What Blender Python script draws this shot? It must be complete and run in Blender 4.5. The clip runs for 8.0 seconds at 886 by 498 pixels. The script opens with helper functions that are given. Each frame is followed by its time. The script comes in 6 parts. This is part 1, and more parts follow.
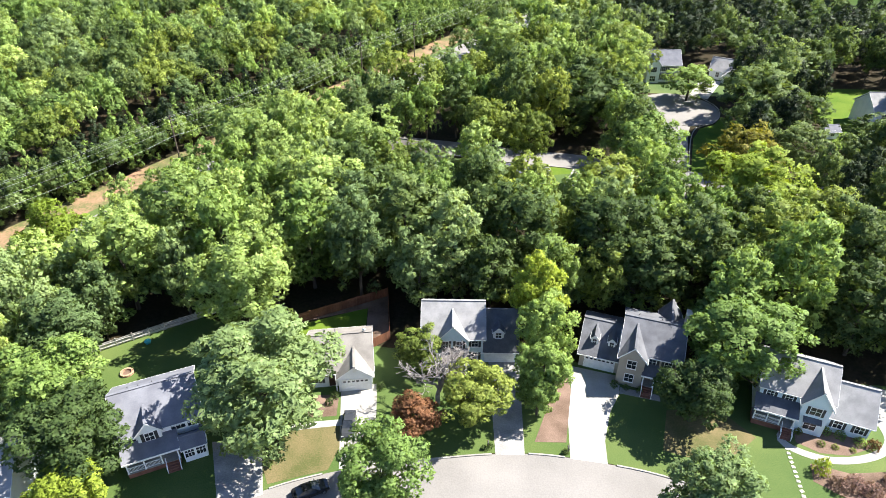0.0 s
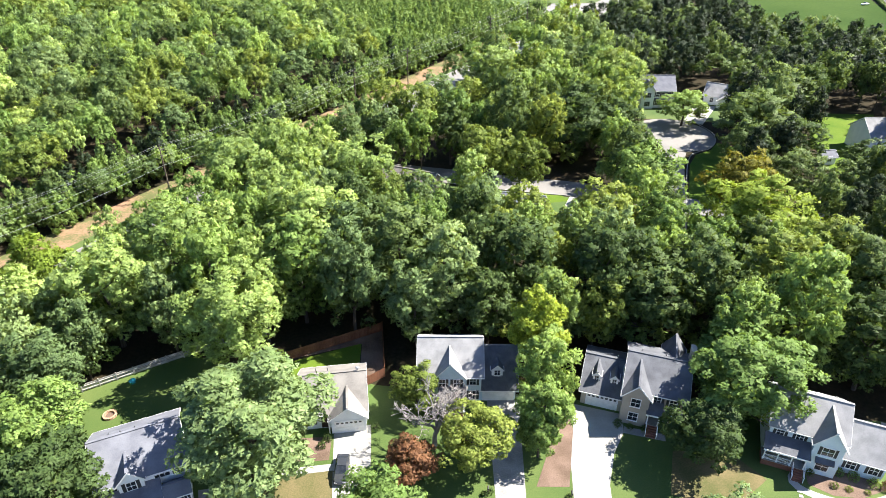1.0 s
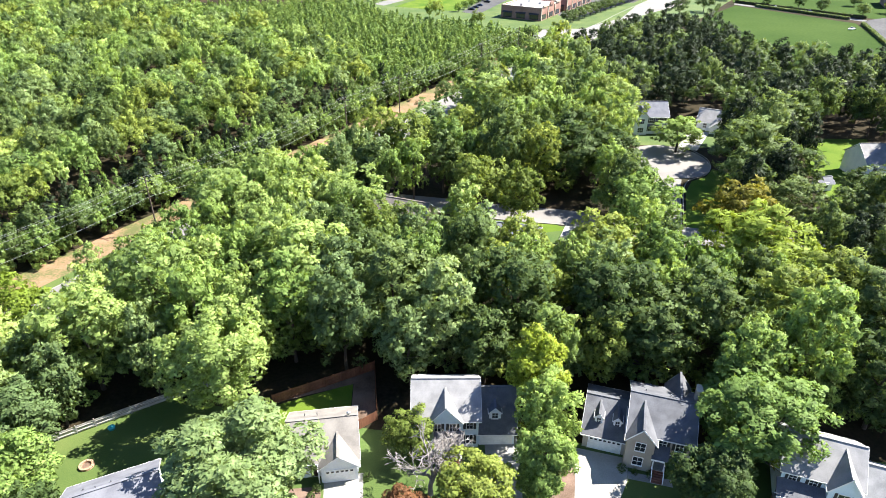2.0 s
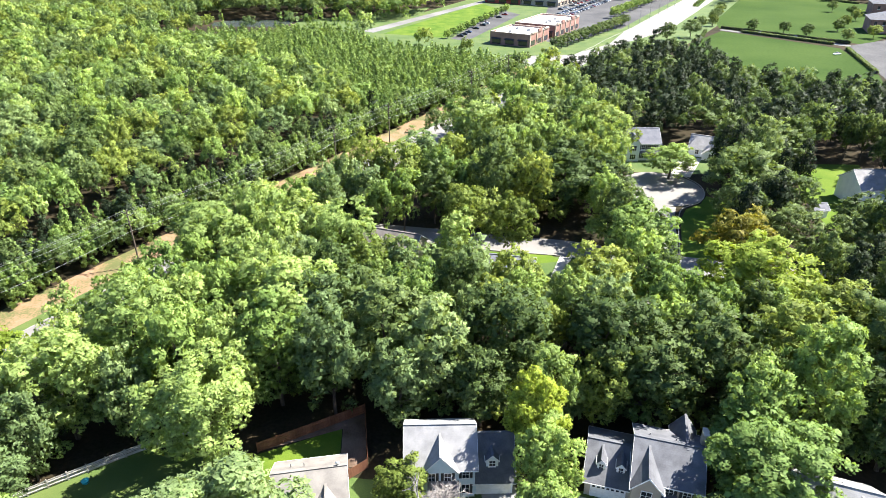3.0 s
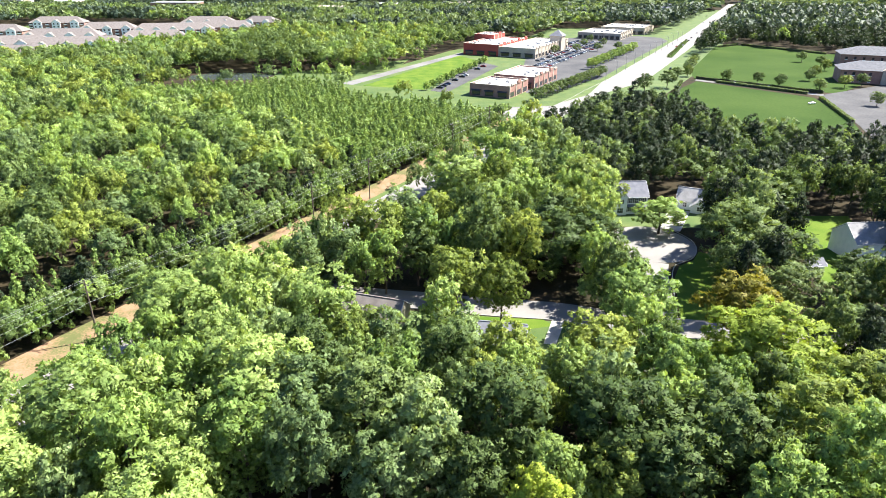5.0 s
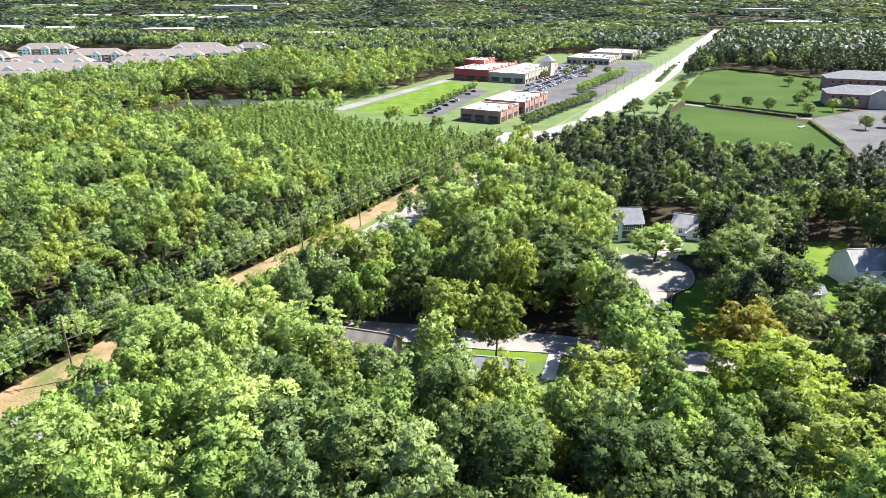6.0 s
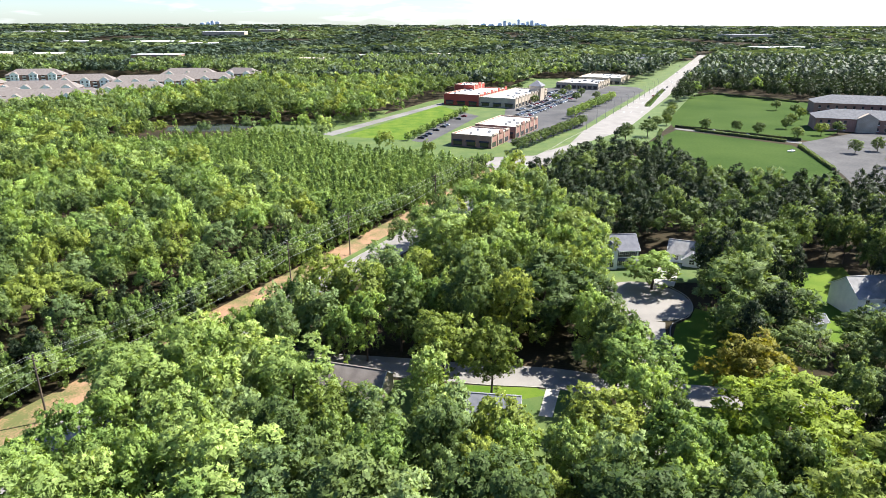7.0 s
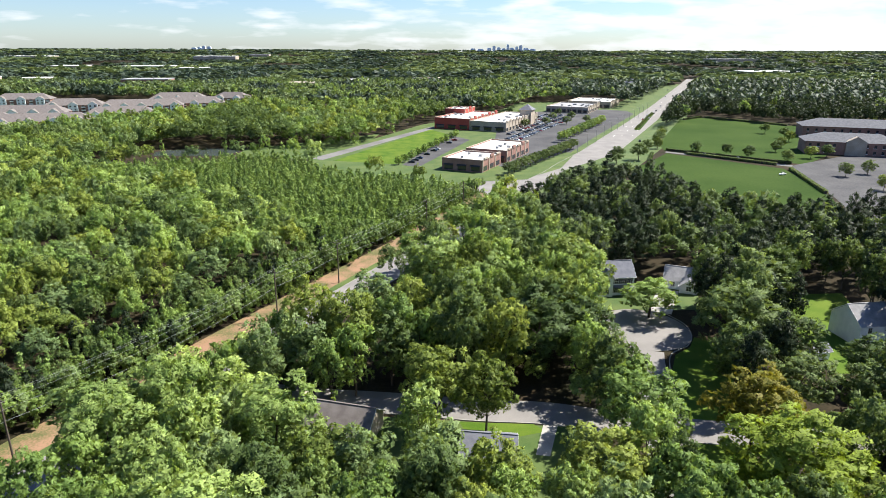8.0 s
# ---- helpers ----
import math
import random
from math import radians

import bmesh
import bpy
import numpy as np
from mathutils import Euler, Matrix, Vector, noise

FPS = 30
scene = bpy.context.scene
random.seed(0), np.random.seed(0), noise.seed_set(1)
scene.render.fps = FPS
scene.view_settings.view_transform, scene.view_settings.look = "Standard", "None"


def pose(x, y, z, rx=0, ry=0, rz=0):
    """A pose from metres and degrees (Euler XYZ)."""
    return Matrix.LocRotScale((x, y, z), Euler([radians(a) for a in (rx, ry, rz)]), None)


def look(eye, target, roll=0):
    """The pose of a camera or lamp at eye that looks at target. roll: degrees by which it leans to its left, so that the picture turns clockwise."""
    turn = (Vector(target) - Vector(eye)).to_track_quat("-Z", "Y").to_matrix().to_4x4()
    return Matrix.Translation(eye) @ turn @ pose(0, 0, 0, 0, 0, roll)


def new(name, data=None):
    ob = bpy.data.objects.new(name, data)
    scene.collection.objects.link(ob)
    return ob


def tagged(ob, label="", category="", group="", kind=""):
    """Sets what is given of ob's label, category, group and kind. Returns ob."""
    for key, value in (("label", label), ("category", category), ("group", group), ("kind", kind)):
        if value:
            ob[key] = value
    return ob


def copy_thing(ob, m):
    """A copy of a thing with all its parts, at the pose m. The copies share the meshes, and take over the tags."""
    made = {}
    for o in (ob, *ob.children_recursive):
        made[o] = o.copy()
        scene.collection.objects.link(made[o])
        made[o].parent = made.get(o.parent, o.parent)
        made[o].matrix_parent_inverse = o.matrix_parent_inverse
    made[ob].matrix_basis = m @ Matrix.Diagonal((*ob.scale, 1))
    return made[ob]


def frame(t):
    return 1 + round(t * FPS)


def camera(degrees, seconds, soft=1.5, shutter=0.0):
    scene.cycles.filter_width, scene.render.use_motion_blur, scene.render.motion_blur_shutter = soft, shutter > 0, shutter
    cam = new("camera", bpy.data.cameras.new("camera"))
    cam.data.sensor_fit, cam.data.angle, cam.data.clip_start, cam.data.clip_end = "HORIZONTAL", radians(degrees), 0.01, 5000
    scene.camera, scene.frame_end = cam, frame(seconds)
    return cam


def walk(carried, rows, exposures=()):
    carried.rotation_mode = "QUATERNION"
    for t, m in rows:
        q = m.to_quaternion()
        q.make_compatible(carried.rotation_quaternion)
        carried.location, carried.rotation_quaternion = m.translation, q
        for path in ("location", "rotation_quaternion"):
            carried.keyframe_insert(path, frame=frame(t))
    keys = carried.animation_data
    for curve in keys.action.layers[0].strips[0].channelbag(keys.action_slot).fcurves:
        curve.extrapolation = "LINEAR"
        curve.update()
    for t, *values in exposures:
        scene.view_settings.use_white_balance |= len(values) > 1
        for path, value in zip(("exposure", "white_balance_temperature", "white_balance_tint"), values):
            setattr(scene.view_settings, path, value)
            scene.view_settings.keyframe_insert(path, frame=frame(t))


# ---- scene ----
cam = camera(69.9, 8.0, 0.75)
PATH = [
    (0, (3.247, -4.203, 68.303), (3.146, -2.546, 67.188), 0.4),
    (0.5, (2.975, -2.619, 68.3), (2.883, -0.943, 67.212), 0.4),
    (1, (2.7, -0.811, 68.32), (2.616, 0.884, 67.261), 0.4),
    (1.5, (2.451, 1.163, 68.362), (2.377, 2.876, 67.332), 0.4),
    (3, (1.828, 7.414, 68.496), (1.794, 9.181, 67.558), 0.3),
    (3.5, (1.623, 9.579, 68.551), (1.603, 11.362, 67.645), 0.3),
    (4, (1.409, 11.835, 68.519), (1.402, 13.634, 67.645), 0.3),
    (4.5, (1.127, 14.247, 68.464), (1.137, 16.061, 67.623), 0.3),
    (6, (0.709, 21.146, 68.372), (0.762, 23.002, 67.63), 0.2),
    (6.5, (0.552, 23.485, 68.333), (0.621, 25.354, 67.625), 0.2),
    (7, (0.506, 25.873, 68.243), (0.589, 27.754, 67.569), 0.2),
    (7.5, (0.618, 28.298, 68.137), (0.715, 30.19, 67.496), 0.1),
    (8, (0.628, 30.783, 68.063), (0.74, 32.685, 67.456), 0.2),
]
walk(cam, [(t, look(eye, target, roll)) for t, eye, target, roll in PATH],
     [(0, 1.86), (3, 2.07), (5, 2.04), (6.5, 1.9), (8, 1.3)])

# ---------- sky, sun, exposure ----------
SUN_DIR = Vector((0.74, 0.30, 0.92)).normalized()
world = bpy.data.worlds.new("world")
scene.world = world
world.use_nodes = True
wn, wl = world.node_tree.nodes, world.node_tree.links
wn.clear()
w_out, w_bg = wn.new("ShaderNodeOutputWorld"), wn.new("ShaderNodeBackground")
w_sky = wn.new("ShaderNodeTexSky")
w_sky.sky_type, w_sky.sun_disc = "NISHITA", False
w_sky.sun_elevation = math.asin(SUN_DIR.z)
w_sky.sun_rotation = math.atan2(SUN_DIR.x, SUN_DIR.y)
w_sky.air_density, w_sky.dust_density, w_sky.ozone_density = 1.0, 0.3, 2.0
w_tc, w_map, w_noise, w_ramp, w_mix = (wn.new("ShaderNodeTexCoord"), wn.new("ShaderNodeMapping"), wn.new("ShaderNodeTexNoise"),
                                       wn.new("ShaderNodeValToRGB"), wn.new("ShaderNodeMix"))
w_mix.data_type = "RGBA"
w_map.inputs["Scale"].default_value = (5.0, 5.0, 26.0)
w_noise.inputs["Scale"].default_value, w_noise.inputs["Detail"].default_value = 2.2, 8.0
w_ramp.color_ramp.elements[0].position, w_ramp.color_ramp.elements[1].position = 0.46, 0.72
wl.new(w_tc.outputs["Generated"], w_map.inputs["Vector"])
wl.new(w_map.outputs["Vector"], w_noise.inputs["Vector"])
w_sep, w_lean = wn.new("ShaderNodeSeparateXYZ"), wn.new("ShaderNodeMath")
w_lean.operation, w_lean.inputs[1].default_value = "MULTIPLY_ADD", 0.22
wl.new(w_tc.outputs["Generated"], w_sep.inputs[0])
wl.new(w_sep.outputs["X"], w_lean.inputs[0])
wl.new(w_noise.outputs["Fac"], w_lean.inputs[2])
w_high = wn.new("ShaderNodeMath")
w_high.operation, w_high.inputs[1].default_value = "MULTIPLY_ADD", -0.30
wl.new(w_sep.outputs["Z"], w_high.inputs[0])
wl.new(w_lean.outputs[0], w_high.inputs[2])
wl.new(w_high.outputs[0], w_ramp.inputs["Fac"])
wl.new(w_ramp.outputs["Color"], w_mix.inputs["Factor"])
w_tint = wn.new("ShaderNodeMix")
w_tint.data_type, w_tint.blend_type = "RGBA", "MULTIPLY"
w_tint.inputs["Factor"].default_value = 1.0
w_tint.inputs["B"].default_value = (1.10, 1.30, 1.66, 1)
wl.new(w_sky.outputs["Color"], w_tint.inputs["A"])
wl.new(w_tint.outputs["Result"], w_mix.inputs["A"])
w_mix.inputs["B"].default_value = (11.5, 11.9, 12.4, 1)
wl.new(w_mix.outputs["Result"], w_bg.inputs["Color"])
w_bg.inputs["Strength"].default_value = 0.040
wl.new(w_bg.outputs["Background"], w_out.inputs["Surface"])

sun_data = bpy.data.lights.new("sun", "SUN")
sun_data.energy, sun_data.angle, sun_data.color = 5.0, radians(0.55), (1.0, 0.95, 0.86)
sun = new("sun", sun_data)
sun.matrix_world = look(SUN_DIR * 200, (0, 0, 0))


# ---------- materials ----------
def node_mat(name):
    m = bpy.data.materials.new(name)
    m.use_nodes = True
    return m, m.node_tree.nodes, m.node_tree.links, m.node_tree.nodes["Principled BSDF"]


def surface(name, a, b, scale=1.0, fine=12.0, rough=0.8, bump=0.3, metal=0.0, stretch=(1, 1, 1), contrast=(0.35, 0.65), vary=0.0, spec=0.4):
    """A grainy surface between the colours a and b, varied at a coarse and a fine scale, in metres."""
    m, n, l, p = node_mat(name)
    tc, mp = n.new("ShaderNodeTexCoord"), n.new("ShaderNodeMapping")
    mp.inputs["Scale"].default_value = stretch
    l.new(tc.outputs["Object"], mp.inputs["Vector"])
    big, small = n.new("ShaderNodeTexNoise"), n.new("ShaderNodeTexNoise")
    big.inputs["Scale"].default_value, big.inputs["Detail"].default_value = scale, 6
    small.inputs["Scale"].default_value, small.inputs["Detail"].default_value = fine, 3
    l.new(mp.outputs["Vector"], big.inputs["Vector"])
    l.new(mp.outputs["Vector"], small.inputs["Vector"])
    add = n.new("ShaderNodeMath")
    add.operation = "MULTIPLY_ADD"
    add.inputs[1].default_value = 0.45
    l.new(small.outputs["Fac"], add.inputs[0])
    half = n.new("ShaderNodeMath")
    half.operation = "MULTIPLY_ADD"
    half.inputs[1].default_value, half.inputs[2].default_value = 0.75, -0.1
    l.new(big.outputs["Fac"], half.inputs[0])
    l.new(half.outputs[0], add.inputs[2])
    ramp = n.new("ShaderNodeValToRGB")
    ramp.color_ramp.elements[0].position, ramp.color_ramp.elements[1].position = contrast
    ramp.color_ramp.elements[0].color, ramp.color_ramp.elements[1].color = (*a, 1), (*b, 1)
    l.new(add.outputs[0], ramp.inputs["Fac"])
    colour = ramp.outputs["Color"]
    if vary:
        info, hsv, mr = n.new("ShaderNodeObjectInfo"), n.new("ShaderNodeHueSaturation"), n.new("ShaderNodeMapRange")
        mr.inputs["To Min"].default_value, mr.inputs["To Max"].default_value = 1 - vary, 1 + vary
        l.new(info.outputs["Random"], mr.inputs["Value"])
        l.new(mr.outputs["Result"], hsv.inputs["Value"])
        l.new(colour, hsv.inputs["Color"])
        colour = hsv.outputs["Color"]
    l.new(colour, p.inputs["Base Color"])
    p.inputs["Roughness"].default_value, p.inputs["Metallic"].default_value = rough, metal
    p.inputs["Specular IOR Level"].default_value = spec
    if bump:
        bn = n.new("ShaderNodeBump")
        bn.inputs["Strength"].default_value, bn.inputs["Distance"].default_value = bump, 0.05
        l.new(small.outputs["Fac"], bn.inputs["Height"])
        l.new(bn.outputs["Normal"], p.inputs["Normal"])
    return m


def striped(name, a, b, pitch, axis="Z", rough=0.6, seam=0.12, depth=0.22):
    """Lapped boards or courses of shingles: a joint line every pitch metres, with blotches."""
    m = surface(name, a, b, 0.6, 9.0, rough, 0)
    n, l = m.node_tree.nodes, m.node_tree.links
    p = n["Principled BSDF"]
    tc, sep, mod = n.new("ShaderNodeTexCoord"), n.new("ShaderNodeSeparateXYZ"), n.new("ShaderNodeMath")
    mod.operation, mod.inputs[1].default_value = "PINGPONG", pitch / 2
    l.new(tc.outputs["Object"], sep.inputs[0])
    l.new(sep.outputs[axis], mod.inputs[0])
    mr = n.new("ShaderNodeMapRange")
    mr.inputs["From Max"].default_value = pitch * seam
    l.new(mod.outputs[0], mr.inputs["Value"])
    bn = n.new("ShaderNodeBump")
    bn.inputs["Strength"].default_value, bn.inputs["Distance"].default_value = depth, 0.02
    l.new(mr.outputs["Result"], bn.inputs["Height"])
    l.new(bn.outputs["Normal"], p.inputs["Normal"])
    return m


def foliage(name, a, b, tint=0.27, glow=0.28, grain=2.6, gap=0.475, mottle=0.45):
    """Leaves: two greens chosen spray by spray, a tint of its own for each tree, mottled leaf by leaf, light passing through."""
    m, n, l, p = node_mat(name)
    geo, info, ramp, hsv = n.new("ShaderNodeNewGeometry"), n.new("ShaderNodeObjectInfo"), n.new("ShaderNodeValToRGB"), n.new("ShaderNodeHueSaturation")
    ramp.color_ramp.elements[0].color, ramp.color_ramp.elements[1].color = (*a, 1), (*b, 1)
    narrow = n.new("ShaderNodeMapRange")
    narrow.inputs["To Min"].default_value, narrow.inputs["To Max"].default_value = 0.30, 0.95
    l.new(geo.outputs["Random Per Island"], narrow.inputs["Value"])
    l.new(narrow.outputs["Result"], ramp.inputs["Fac"])
    # each tree's own number: the object's, shifted by the tree's place in a joined wood
    own, total, frac = n.new("ShaderNodeAttribute"), n.new("ShaderNodeMath"), n.new("ShaderNodeMath")
    own.attribute_name = "tree_tint"
    total.operation, frac.operation = "ADD", "FRACT"
    l.new(own.outputs["Fac"], total.inputs[0])
    l.new(info.outputs["Random"], total.inputs[1])
    l.new(total.outputs[0], frac.inputs[0])
    mr, mh = n.new("ShaderNodeMapRange"), n.new("ShaderNodeMapRange")
    mr.inputs["To Min"].default_value, mr.inputs["To Max"].default_value = 1 - tint, 1 + tint
    mh.inputs["To Min"].default_value, mh.inputs["To Max"].default_value = 0.512, 0.490
    l.new(frac.outputs[0], mr.inputs["Value"])
    l.new(frac.outputs[0], mh.inputs["Value"])
    speck, sm, mul = n.new("ShaderNodeTexNoise"), n.new("ShaderNodeMapRange"), n.new("ShaderNodeMath")
    speck.inputs["Scale"].default_value, speck.inputs["Detail"].default_value = grain * 0.55 if grain else 0.5, 4.0
    sm.inputs["From Min"].default_value, sm.inputs["From Max"].default_value = 0.3, 0.7
    sm.inputs["To Min"].default_value, sm.inputs["To Max"].default_value = 1 - mottle, 1 + mottle
    mul.operation = "MULTIPLY"
    l.new(geo.outputs["Position"], speck.inputs["Vector"])
    l.new(speck.outputs["Fac"], sm.inputs["Value"])
    l.new(sm.outputs["Result"], mul.inputs[0])
    l.new(mr.outputs["Result"], mul.inputs[1])
    l.new(mul.outputs[0], hsv.inputs["Value"])
    l.new(mh.outputs["Result"], hsv.inputs["Hue"])
    l.new(ramp.outputs["Color"], hsv.inputs["Color"])
    l.new(hsv.outputs["Color"], p.inputs["Base Color"])
    p.inputs["Roughness"].default_value, p.inputs["Specular IOR Level"].default_value = 0.6, 0.12
    tr, mix = n.new("ShaderNodeBsdfTranslucent"), n.new("ShaderNodeMixShader")
    warm = n.new("ShaderNodeMix")
    warm.data_type, warm.blend_type = "RGBA", "MULTIPLY"
    warm.inputs["Factor"].default_value = 1.0
    warm.inputs["B"].default_value = (1.9, 1.8, 1.0, 1)
    l.new(hsv.outputs["Color"], warm.inputs["A"])
    l.new(warm.outputs["Result"], tr.inputs["Color"])
    mix.inputs["Fac"].default_value = glow
    l.new(p.outputs["BSDF"], mix.inputs[1])
    l.new(tr.outputs["BSDF"], mix.inputs[2])
    # gaps between the single leaves of a spray
    if not grain:
        l.new(mix.outputs["Shader"], n["Material Output"].inputs["Surface"])
        return m
    gaps_tex, cut, clear, both = n.new("ShaderNodeTexNoise"), n.new("ShaderNodeMath"), n.new("ShaderNodeBsdfTransparent"), n.new("ShaderNodeMixShader")
    gaps_tex.inputs["Scale"].default_value, gaps_tex.inputs["Detail"].default_value = grain, 3.0
    cut.operation, cut.inputs[1].default_value = "GREATER_THAN", gap
    l.new(geo.outputs["Position"], gaps_tex.inputs["Vector"])
    l.new(gaps_tex.outputs["Fac"], cut.inputs[0])
    l.new(cut.outputs[0], both.inputs["Fac"])
    l.new(clear.outputs["BSDF"], both.inputs[1])
    l.new(mix.outputs["Shader"], both.inputs[2])
    l.new(both.outputs["Shader"], n["Material Output"].inputs["Surface"])
    return m


def plain(name, c, rough=0.5, metal=0.0, spec=0.5):
    return surface(name, [v * 0.88 for v in c], [min(1, v * 1.08) for v in c], 1.5, 25, rough, 0.05, metal, spec=spec)


GREENS = {
    "maple": ((0.085, 0.145, 0.034), (0.205, 0.290, 0.082)),
    "oak": ((0.040, 0.070, 0.023), (0.108, 0.154, 0.050)),
    "poplar": ((0.120, 0.182, 0.046), (0.265, 0.345, 0.110)),
    "lime": ((0.118, 0.164, 0.020), (0.230, 0.296, 0.044)),
    "olive": ((0.085, 0.126, 0.024), (0.190, 0.236, 0.055)),
    "grey": ((0.080, 0.126, 0.046), (0.175, 0.240, 0.098)),
    "gold": ((0.094, 0.112, 0.018), (0.200, 0.175, 0.027)),
    "rust": ((0.088, 0.048, 0.023), (0.182, 0.099, 0.047)),
    "pink": ((0.070, 0.056, 0.039), (0.210, 0.132, 0.121)),
}
LEAF = {k: foliage("leaves_" + k, *v) for k, v in GREENS.items()}
LEAF_FINE = {k: foliage("small_leaves_" + k, *v, grain=3.4, gap=0.46, mottle=0.45) for k, v in GREENS.items()}
LEAF.update({
    # pine needles darkened so they carry cloud shade over the right-hand woods
    "pine": foliage("needles_shaded", (0.011, 0.022, 0.011), (0.033, 0.050, 0.024), glow=0.2, grain=3.0),
    "young_pine": foliage("needles_young", (0.088, 0.150, 0.040), (0.196, 0.276, 0.080), glow=0.2, grain=3.0),
    # both far greens have distance haze mixed into their base colour
    "far": foliage("leaves_far_hazed", (0.068, 0.104, 0.050), (0.140, 0.180, 0.082), glow=0.2, grain=0),
    "far_dark": foliage("needles_far_hazed", (0.026, 0.046, 0.034), (0.056, 0.080, 0.054), glow=0.2, grain=0),
})
